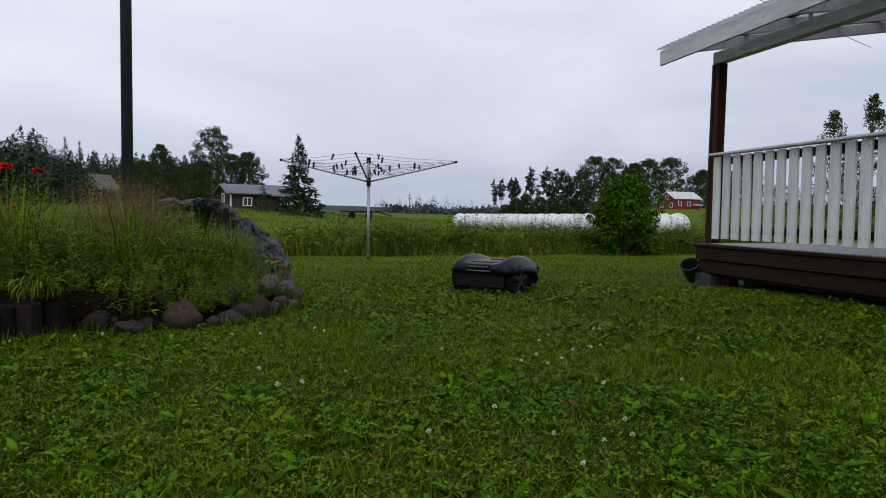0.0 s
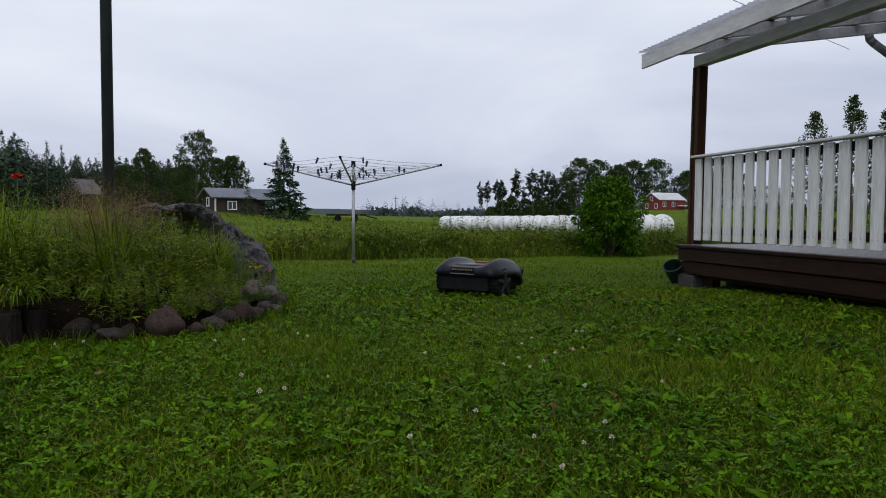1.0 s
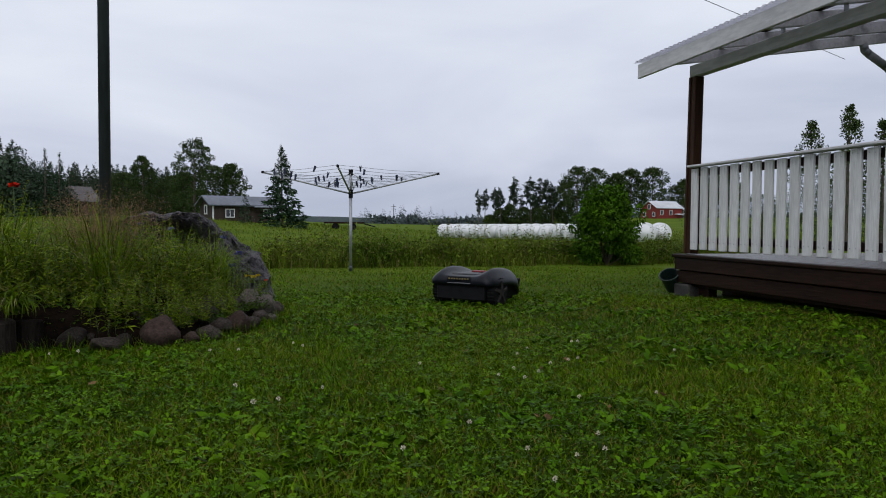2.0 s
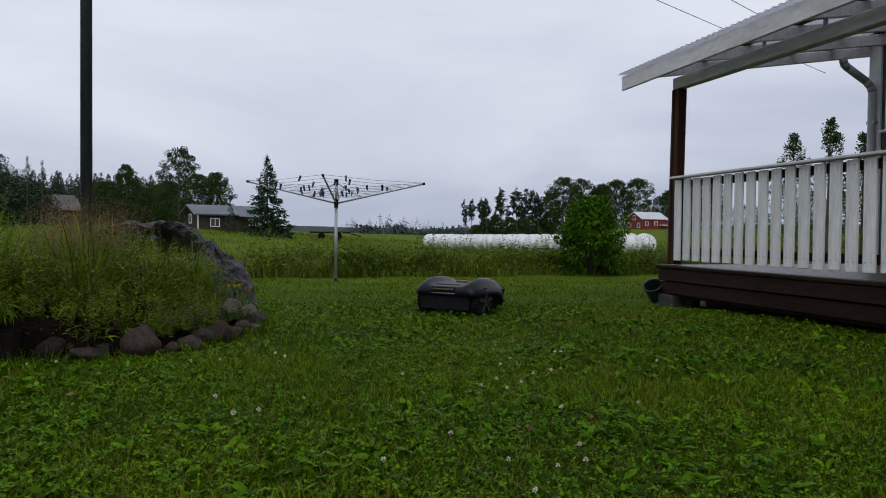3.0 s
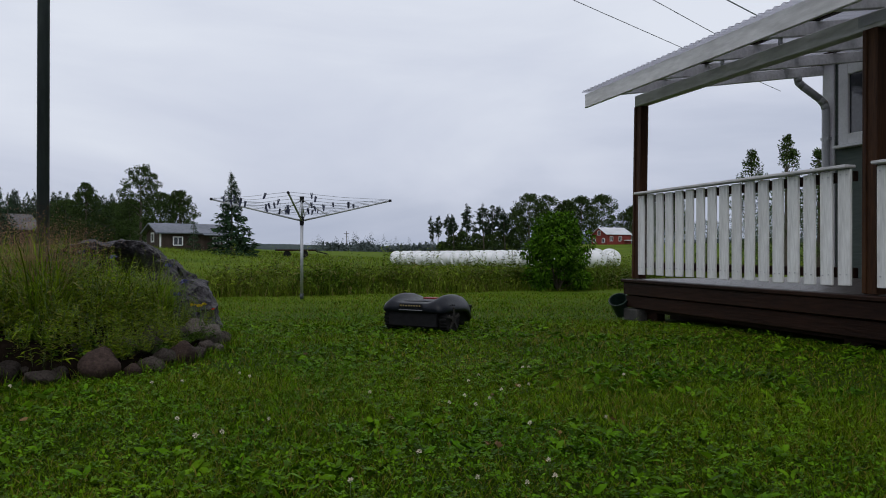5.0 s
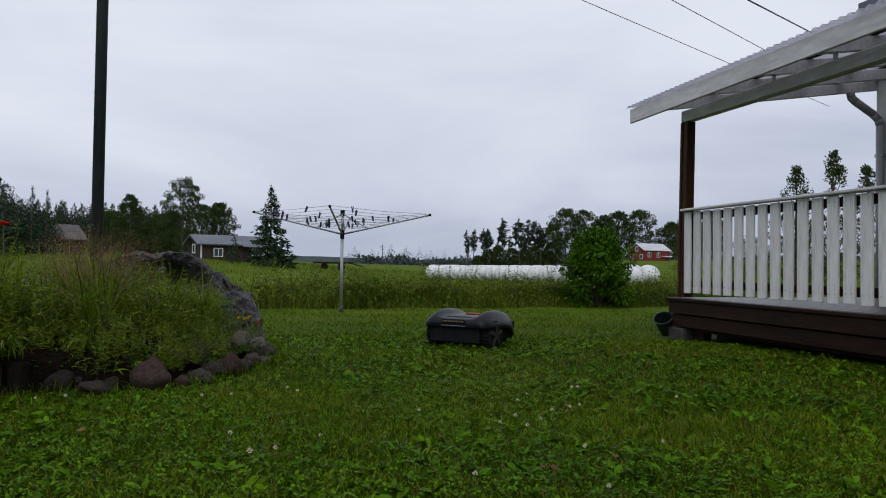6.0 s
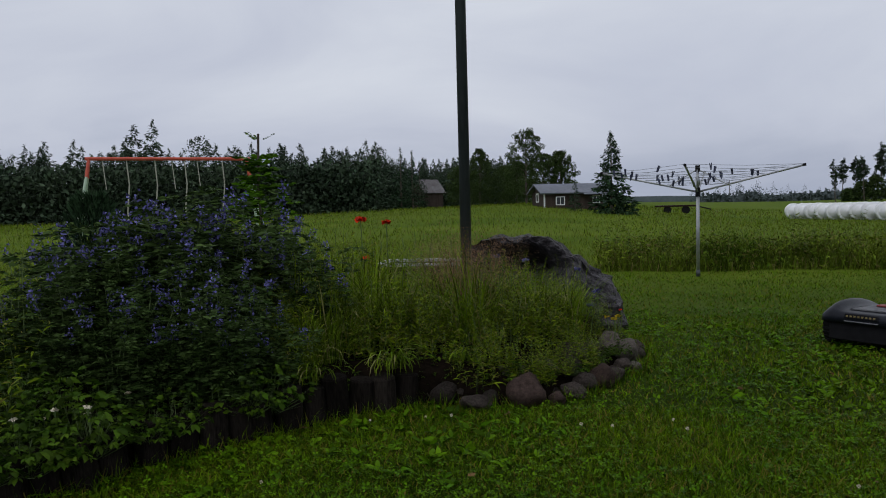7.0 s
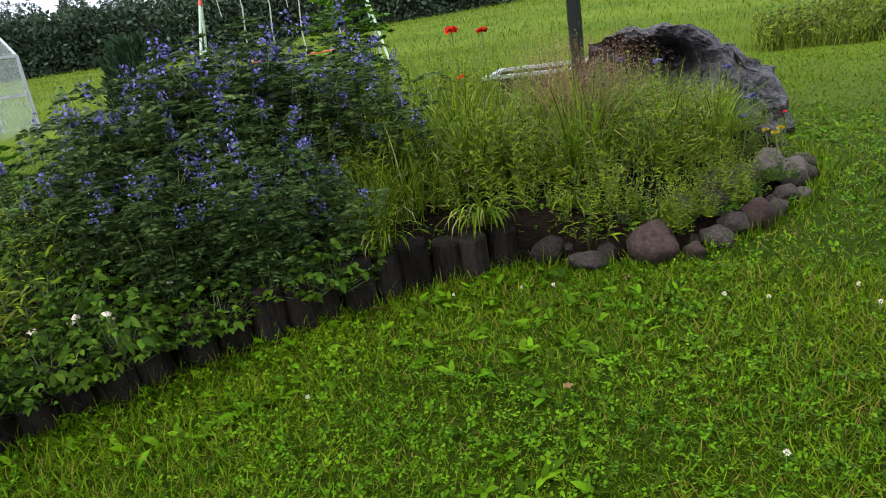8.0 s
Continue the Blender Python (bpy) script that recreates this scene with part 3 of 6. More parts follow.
def make_porch_roof():
    r = thing("porch_roof", "weathered white timber lean-to roof with translucent corrugated sheets", "roof")
    a = math.atan(SLOPE)
    up = 0.0105                     # the eave climbs a little towards the near end
    tilt = Matrix.Rotation(math.atan(up), 4, "X").inverted() @ Matrix.Rotation(-a, 4, "Y")
    climb = Matrix.Rotation(-math.atan(up), 4, "X")
    L = ROOF_FAR - ROOF_NEAR
    yc = (ROOF_FAR + ROOF_NEAR) / 2

    def lift(y):
        return up * (ROOF_FAR - y)

    part("beam", boxed((0.095, POST_A + 0.05 - ROOF_NEAR, 0.112), (FX + 0.065, (POST_A + 0.05 + ROOF_NEAR) / 2, BEAM_LOW + 0.0565), bevel=0.006), M_GREYWOOD, r)
    part("fascia_board", boxed((0.03, L, 0.145), (FASCIA_X, yc, FASCIA_LOW + 0.0725 + lift(yc)), m=climb, bevel=0.005), M_GREYWOOD, r)
    span = WALL_X - FASCIA_X - 0.03
    y = POST_A + 0.02
    me = None
    while y > ROOF_NEAR:
        ob = part("rafter", me or boxed((span / math.cos(a), 0.048, 0.105), bevel=0.005, m=Matrix.Rotation(-a, 4, "Y")), M_GREYWOOD, r)
        me = ob.data
        ob.location = (FASCIA_X + 0.018 + span / 2, y, FASCIA_LOW + 0.088 + SLOPE * span / 2 + lift(y))
        y -= 0.64
    me = None
    for k in range(6):
        x = FASCIA_X + 0.13 + 0.52 * k
        ob = part("batten", me or boxed((0.075, L - 0.02, 0.020), bevel=0.003, m=tilt), M_BROWNWOOD, r, "dark roof batten")
        me = ob.data
        ob.location = (x, yc, FASCIA_LOW + 0.154 + SLOPE * (x - FASCIA_X) + lift(yc))
    # corrugated sheet, its waves along the eave
    wave, amp = 0.076, 0.010
    m = int(L / wave * 8)
    ys = np.linspace(ROOF_NEAR - 0.02, ROOF_FAR + 0.02, m)
    xs = np.array([FASCIA_X - 0.045, WALL_X - 0.05])
    V = []
    for thick in (0.0, -0.0025):
        for x in xs:
            z = FASCIA_LOW + 0.177 + thick + SLOPE * (x - FASCIA_X) + up * (ROOF_FAR - ys) + amp * np.sin(2 * np.pi * ys / wave)
            V.append(np.stack([np.full(m, x), ys, z], axis=1))
    i = np.arange(m - 1)[:, None]
    F = [i + np.array([0, 1, m + 1, m]), i + np.array([2 * m, 2 * m + 1, 1, 0])]
    part("corrugated_sheet", polymesh("corrugated_sheet", np.concatenate(V), [np.concatenate(F)], M_SHEETCLEAR, True), None, r, "translucent corrugated plastic sheet")
    part("nail_plate", boxed((0.004, 0.24, 0.07), (FX + 0.065 - 0.051, POST_B - 0.02, BEAM_LOW + 0.065)), M_GALV, r, "galvanised nail plate")
    for y in (4.52, 3.88):
        part("joist_hanger", boxed((0.004, 0.045, 0.09), (FX + 0.065 - 0.051, y + 0.03, BEAM_LOW + 0.155)), M_GALV, r)


make_porch_roof()


def make_house():
    h = thing("house", "grey-green clapboard house with white trim and a dark window", "house")
    y_far, y_near, top = 5.80, -1.5, 3.4
    part("wall", boxed((0.2, y_far - y_near, top), (WALL_X + 0.12, (y_far + y_near) / 2, top / 2)), M_GREENSIDING, h)
    part("wall", boxed((4.5, 0.2, top), (WALL_X + 2.3, y_far - 0.1, top / 2)), M_GREENSIDING, h)
    part("wall", boxed((0.2, y_far - y_near, top), (WALL_X + 4.6, (y_far + y_near) / 2, top / 2)), M_GREENSIDING, h)
    part("wall", boxed((4.5, 0.2, top), (WALL_X + 2.3, y_near, top / 2)), M_GREENSIDING, h)
    me = None
    for k in range(21):
        bm = me or boxed((0.022, y_far - y_near - 0.02, 0.145), m=Matrix.Rotation(radians(-5), 4, "Y"))
        ob = part("siding_board", bm, M_GREENSIDING, h)
        me = ob.data
        ob.location = (WALL_X + 0.008, (y_far + y_near) / 2, 0.42 + 0.135 * k)
    part("corner_board", boxed((0.03, 0.15, top - 0.3), (WALL_X - 0.02, y_far - 0.06, 0.3 + (top - 0.3) / 2), bevel=0.004), M_TRIM, h)
    part("corner_board", boxed((0.15, 0.03, top - 0.3), (WALL_X + 0.06, y_far + 0.02, 0.3 + (top - 0.3) / 2), bevel=0.004), M_TRIM, h)
    # window in the porch wall
    wy, wz, ww, wh = 4.98, 2.24, 1.00, 0.66
    w = part("window", boxed((0.02, ww, wh), (WALL_X - 0.012, wy, wz)), M_WINDOW, h)
    for s in (-1, 1):
        part("window_frame", boxed((0.045, 0.12, wh + 0.24), (WALL_X - 0.03, wy + s * (ww / 2 + 0.05), wz), bevel=0.004), M_TRIM, w)
        part("window_frame", boxed((0.045, ww - 0.02, 0.12), (WALL_X - 0.03, wy, wz + s * (wh / 2 + 0.05)), bevel=0.004), M_TRIM, w)
    part("mullion", boxed((0.04, 0.05, wh), (WALL_X - 0.035, wy + 0.18, wz), bevel=0.003), M_TRIM, w)
    part("window_sill", boxed((0.10, ww + 0.3, 0.03), (WALL_X - 0.055, wy, wz - wh / 2 - 0.125), bevel=0.004), M_TRIM, w)
    bm = prism([(-0.4, 0), (4.9, 0.0), (4.9, 0.15), (2.3, 1.25), (-0.4, 0.15)], y_far - y_near + 0.2)
    rf = part("roof", bm, M_TIN, h)
    rf.location = (WALL_X + 0.1, (y_far + y_near) / 2 - 0.1, top)


make_house()


def tube_along(points, r, seg=10):
    bm = bmesh.new()
    for a, b in zip(points, points[1:]):
        rod(bm, a, b, r, seg=seg)
    for p in points[1:-1]:
        o = bmesh.ops.create_uvsphere(bm, u_segments=seg, v_segments=6, radius=r * 1.01)
        bmesh.ops.translate(bm, verts=o["verts"], vec=p)
    return bm


def make_downpipe():
    d = thing("downpipe", "grey metal rainwater downpipe with a swan-neck at the house corner", "downpipe")
    x = WALL_X - 0.065
    part("pipe", tube_along([(x, 5.74, 0.3), (x, 5.74, 2.23), (x - 0.02, 5.745, 2.29), (x - 0.07, 5.76, 2.345), (x - 0.27, 5.80, 2.48), (x - 0.315, 5.81, 2.52), (x - 0.33, 5.81, 2.58)], 0.042, 14), M_PIPE, d, smooth=True)
    part("bracket", boxed((0.15, 0.10, 0.03), (x + 0.05, 5.74, 1.9)), M_GALV, d)
    part("bracket", boxed((0.15, 0.10, 0.03), (x + 0.05, 5.74, 1.0)), M_GALV, d)


make_downpipe()


def make_bucket():
    b = thing("watering_tub", "dark green plastic tub tipped over beside the porch", "tub", at=(4.46, 6.02, hz(4.4, 6.1) + 0.012), turn=35)
    b.scale = (0.7, 0.7, 0.7)
    bm = bmesh.new()
    rod(bm, (0, 0, 0), (0, 0, 0.27), 0.10, 0.135, seg=20, caps=False)
    rod(bm, (0, 0, 0.004), (0, 0, 0.27), 0.092, 0.127, seg=20, caps=False)
    rod(bm, (0, 0, 0), (0, 0, 0.01), 0.10, seg=20)
    m = Matrix.Translation((0, 0, 0.07)) @ Matrix.Rotation(radians(-38), 4, "Y")
    body = part("body", bm, M_GREENPLASTIC, b, smooth=True)
    body.matrix_basis = m
    bm = bmesh.new()
    for k in range(20):
        a0, a1 = 2 * math.pi * k / 20, 2 * math.pi * (k + 1) / 20
        rod(bm, (0.137 * math.cos(a0), 0.137 * math.sin(a0), 0.268), (0.137 * math.cos(a1), 0.137 * math.sin(a1), 0.268), 0.012, seg=6)
    part("rim", bm, M_GREENPLASTIC, b, smooth=True).matrix_basis = m


make_bucket()


# ---- rotary clothes dryer ----
def make_dryer():
    px, py = 1.87, 11.57
    z0 = hz(px, py)
    d = thing("rotary_clothes_dryer", "open aluminium rotary clothes dryer with cords and pegs", "clothes dryer", at=(px, py, z0), turn=0)
    hub = 1.175 - z0
    part("pole", rodded((0, 0, 0), (0, 0, 1.15 - z0), 0.026, seg=16), M_ALU, d, smooth=True)
    part("ground_sleeve", rodded((0, 0, 0), (0, 0, 0.10), 0.030, seg=16), M_POLE, d, smooth=True)
    part("upper_pole", rodded((0, 0, 1.15 - z0), (0, 0, hub + 0.32), 0.021, seg=16), M_ALU, d, smooth=True)
    part("hub", rodded((0, 0, hub - 0.11), (0, 0, hub + 0.03), 0.036, seg=16), M_BLACK, d, "black plastic hub")
    part("slider", rodded((0, 0, hub + 0.27), (0, 0, hub + 0.37), 0.036, seg=16), M_BLACK, d, "black plastic slider")
    reach, lift = 1.47, 0.34
    dirs = [Vector((math.cos(radians(q)), math.sin(radians(q)), 0)) for q in (-13.0, 77.0, 167.0, 255.0)]
    tips = []
    for q in dirs:
        tip = q * reach + Vector((0, 0, hub - 0.03 + lift))
        tips.append(tip)
        arm = part("arm", rodded(q * 0.03 + Vector((0, 0, hub - 0.03)), tip, 0.0145, seg=10), M_ALU, d, smooth=True)
        part("end_cap", rodded(tip - q * 0.02, tip + q * 0.02 + Vector((0, 0, 0.004)), 0.021, seg=10), M_BLACK, arm)
        s = q * 0.42 + Vector((0, 0, hub - 0.03 + lift * 0.42 / reach))
        part("strut", rodded(q * 0.02 + Vector((0, 0, hub + 0.30)), s, 0.009, seg=8), M_ALU, d)
    pegs = []
    rr = random.Random(5)
    for k in range(7):
        f = 1.0 - 0.115 * k
        pts = [dirs[i] * reach * f * 0.985 + Vector((0, 0, hub - 0.03 + lift * f + 0.016)) for i in range(4)]
        for i in range(4):
            a, b = pts[i], pts[(i + 1) % 4]
            mid = (a + b) / 2 - Vector((0, 0, 0.02))
            part("cord", tube_along([a, mid, b], 0.0028, 5), M_LINE, d)
            if k < 6:
                for _ in range(rr.choice((0, 1, 1, 2)) if i in (1, 3) else rr.choice((1, 2, 2, 3)) if i == 2 else rr.choice((0, 1, 1, 2))):
                    pegs.append((a.lerp(b, rr.uniform(0.12, 0.88)), rr))
    peg_me = None
    for p, rr in pegs:
        g = thing("clothes_peg", "dark blue plastic clothes peg clipped on a cord", "clothes peg", "pegs on the dryer",
                  at=(px + p.x, py + p.y, z0 + p.z - 0.03))
        g.rotation_euler = (rr.uniform(-0.3, 0.3), rr.uniform(-0.3, 0.3), rr.uniform(0, 3))
        if peg_me is None:
            a = part("jaw", boxed((0.012, 0.026, 0.095), (0.007, 0, 0), bevel=0.003, m=Matrix.Rotation(0.10, 4, "Y")), M_PEG, g)
            b = part("jaw", boxed((0.012, 0.026, 0.095), (-0.007, 0, 0), bevel=0.003, m=Matrix.Rotation(-0.10, 4, "Y")), M_PEG, g)
            peg_me = (a.data, b.data)
        else:
            part("jaw", peg_me[0], None, g)
            part("jaw", peg_me[1], None, g)


make_dryer()


# ---- robot mower ----
def make_mower():
    cx, cy = 2.21, 5.44
    mw = thing("robot_mower", "dark grey robotic lawn mower on the grass, seen from behind", "lawn mower", at=(cx, cy, hz(cx, cy) + 0.006), turn=-47)
    mw.scale = (1.05, 1.05, 1.0)

    # local y ahead, x to the right; the shell is a moulded sheet over a plan outline
    ys = [-0.372, -0.36, -0.335, -0.29, -0.22, -0.12, 0.0, 0.10, 0.18, 0.25, 0.31, 0.35, 0.372]
    wide = lambda y: float(np.interp(y, [-0.372, -0.35, -0.30, -0.15, 0.02, 0.16, 0.28, 0.372], [0.235, 0.268, 0.284, 0.288, 0.280, 0.255, 0.205, 0.110]))
    crown = lambda y: float(np.interp(y, [-0.372, -0.36, -0.32, -0.25, -0.10, 0.05, 0.18, 0.30, 0.372], [0.214, 0.240, 0.252, 0.256, 0.258, 0.252, 0.226, 0.172, 0.118]))
    rim = lambda y: float(np.interp(y, [-0.372, -0.05, 0.08, 0.22, 0.372], [0.198, 0.198, 0.180, 0.105, 0.075]))
    hump = lambda y: float(np.interp(y, [-0.372, -0.33, -0.24, -0.08, 0.10, 0.25, 0.372], [0.004, 0.026, 0.056, 0.062, 0.046, 0.020, 0.0]))

    def sheet(us, lift=0.0, y0=-1.0, y1=1.0, inset=1.0):
        bm = bmesh.new()
        rows = []
        for y in [v for v in ys if y0 <= v <= y1]:
            row = []
            for u in us:
                x = u * wide(y) * inset
                edge = 1 - abs(u * inset) ** 7
                z = rim(y) + (crown(y) - rim(y)) * max(edge, 0.0) ** 0.55 + hump(y) * math.exp(-((abs(x) - 0.208) / 0.048) ** 2) * max(edge, 0.0) ** 0.5
                row.append(bm.verts.new((x, y, z + lift)))
            rows.append(row)
        for a, b in zip(rows, rows[1:]):
            for i in range(len(us) - 1):
                bm.faces.new((a[i], a[i + 1], b[i + 1], b[i]))
        return bm, rows

    us = [math.sin(math.pi / 2 * k / 16) for k in range(-16, 17)]
    bm, rows = sheet(us)
    border = [r[0] for r in rows] + rows[-1][1:-1] + [r[-1] for r in reversed(rows)] + list(reversed(rows[0][1:-1]))
    skirt = [bm.verts.new((v.co.x * 1.012, v.co.y * 1.008, rim(v.co.y) - 0.024)) for v in border]
    inner = [bm.verts.new((v.co.x * 0.93, v.co.y * 0.95, v.co.z + 0.004)) for v in skirt]
    for ring_a, ring_b in ((border, skirt), (skirt, inner)):
        for i in range(len(border)):
            j = (i + 1) % len(border)
            bm.faces.new((ring_a[i], ring_a[j], ring_b[j], ring_b[i]))
    bm.faces.new(inner)
    bmesh.ops.recalc_face_normals(bm, faces=bm.faces)
    part("shell", bm, M_SHELL, mw, smooth=True)
    bm, rows = sheet([k / 8 for k in range(-8, 9)], 0.004, -0.30, 0.11, 0.42)
    bmesh.ops.solidify(bm, geom=bm.faces[:], thickness=0.006)
    part("top_hatch", bm, M_SHELLTOP, mw, "light grey top hatch", smooth=True)
    part("stop_button", boxed((0.11, 0.07, 0.012), (0, -0.05, 0.268), bevel=0.004), M_RED, mw, "red stop button plate")
    part("chassis", prism([(-0.205, 0.055), (0.205, 0.055), (0.225, 0.20), (-0.225, 0.20)], 0.60), M_BLACK, mw, "black lower chassis").location = (0, -0.05, 0)
    part("rear_skirt", boxed((0.43, 0.02, 0.145), (0, -0.345, 0.125), bevel=0.008), M_BLACK, mw, "smooth black rear panel")
    for s in (-1, 1):
        bm = bmesh.new()
        rod(bm, (-0.032, 0, 0), (0.032, 0, 0), 0.112, seg=28)
        for k in range(24):
            a = 2 * math.pi * k / 24
            box(bm, (0.064, 0.014, 0.012), (0, 0.114 * math.cos(a), 0.114 * math.sin(a)), m=Matrix.Rotation(a + math.pi / 2, 4, "X"))
        w = part("wheel", bm, M_TYRE, mw)
        w.location = (s * 0.247, -0.20, 0.114)
        bm = bmesh.new()
        rod(bm, (0, 0, 0), (s * 0.012, 0, 0), 0.033, seg=16)
        for k in range(5):
            a = 2 * math.pi * k / 5
            box(bm, (0.012, 0.026, 0.085), (s * 0.006, 0.055 * math.sin(a), 0.055 * math.cos(a)), m=Matrix.Rotation(-a, 4, "X"), bevel=0.003)
        part("hub_spokes", bm, M_HUB, w, "grey muddy spokes").location = (s * 0.033, 0, 0)
        c = part("caster", rodded((-0.02, 0, 0), (0.02, 0, 0), 0.06, seg=18), M_TYRE, mw)
        c.location = (s * 0.11, 0.25, 0.06)
    # rear plate with its marking as plain bars
    plate = part("rear_plate", boxed((0.21, 0.010, 0.034), (0, -0.374, 0.226), bevel=0.004, m=Matrix.Rotation(radians(-14), 4, "X")), M_BLACK, mw, "black name plate")
    for k in range(8):
        part("marking_bar", boxed((0.012, 0.004, 0.011), (-0.084 + 0.024 * k, -0.3805, 0.226)), M_GOLD, plate)
    part("bumper_groove", boxed((0.21, 0.006, 0.007), (0, -0.377, 0.190), bevel=0.002), M_SHELLTOP, mw)
    part("front_bumper", boxed((0.21, 0.03, 0.05), (0, 0.368, 0.085), bevel=0.012), M_BLACK, mw)


make_mower()


# ---- flagpole, boulder, edging ----
def make_flagpole():
    f = thing("flagpole", "tall dark grey painted flagpole standing in the bed", "pole", at=(-0.64, 4.68, 0.12))
    part("shaft", rodded((0, 0, 0), (0, 0, 9.0), 0.037, 0.030, seg=20), M_POLE, f, smooth=True)
    part("foot_plate", boxed((0.16, 0.16, 0.02), (0, 0, 0.06), bevel=0.004), M_GALV, f)
    part("finial", rodded((0, 0, 9.0), (0, 0, 9.1), 0.05, 0.03, seg=14), M_ALU, f)


make_flagpole()


def make_boulder():
    bm = bmesh.new()
    bmesh.ops.create_icosphere(bm, subdivisions=6, radius=1.0)
    for v in bm.verts:
        x, y, z = v.co
        # long back that falls away to a blunt end, the front undercut
        top = 0.73 if x < 0 else 0.73 - 0.30 * x ** 1.3
        bx = math.copysign(abs(x) ** 0.84, x)
        bz = z ** 0.86 if z > 0 else -abs(z)
        q = Vector((bx * 0.80, y * 0.56, bz * (top if z > 0 else 0.25)))
        n1 = noise.noise(q * 1.9 + Vector((3.1, 0.4, 2.2)))
        n2 = noise.noise(q * 5.0 + Vector((7.0, 1.0, 0.0)))
        ridge = 1 - abs(noise.noise(q * 3.2 + Vector((1, 5, 2))))
        slant = Vector((q.x * 3.0 + q.z * 4.0, q.y * 5.0, q.z * 9.0 - q.x * 3.5))
        crag = 1 - abs(noise.noise(slant)) * 1.6
        d = noise.voronoi(q * 4.2 + Vector((2, 3, 4)))[0]
        d2 = noise.voronoi(q * 11.0)[0]
        q *= 1.0 + 0.10 * n1 + 0.05 * n2 + 0.09 * (ridge - 0.7) + 0.07 * (crag - 0.6) + 0.11 * (d[0] - 0.45) + 0.040 * (d2[0] - 0.4) + 0.012 * noise.noise(q * 34.0)
        if y < 0:
            hollow = math.exp(-(((q.x + 0.08) / 0.40) ** 2 + ((q.z - 0.44) / 0.20) ** 2))
            q.y = q.y * (0.62 + 0.38 * min(1.0, max(0.0, q.z / 0.75))) + 0.85 * hollow
        v.co = q
    ob = part("boulder", bm, M_ROCK, None)
    ob.matrix_basis = pose(-0.37, 6.36, 0.0, 0, 0, -18)
    tagged(ob, "large grey granite boulder with a hollow dark front, wet", "boulder")


make_boulder()


def stone_mesh(seed, material=None):
    bm = bmesh.new()
    bmesh.ops.create_icosphere(bm, subdivisions=3, radius=1.0)
    for v in bm.verts:
        p = v.co.copy()
        p *= 1 + 0.34 * noise.noise(p * 1.2 + Vector((seed * 3.7, 0, 0))) + 0.09 * noise.noise(p * 3.0 + Vector((0, seed, 0)))
        v.co = p
    for f in bm.faces:
        f.smooth = True
    me = bpy.data.meshes.new("edge_stone")
    bm.to_mesh(me)
    bm.free()
    me.materials.append(material or M_STONE)
    return me


def along(points, step):
    """Places at even steps along a line of points, with the direction there."""
    out, carry = [], 0.0
    for a, b in zip(points, points[1:]):
        a, b = Vector(a), Vector(b)
        L = (b - a).length
        s = carry
        while s < L:
            out.append((a.lerp(b, s / L), (b - a).normalized()))
            s += step
        carry = s - L
    return out


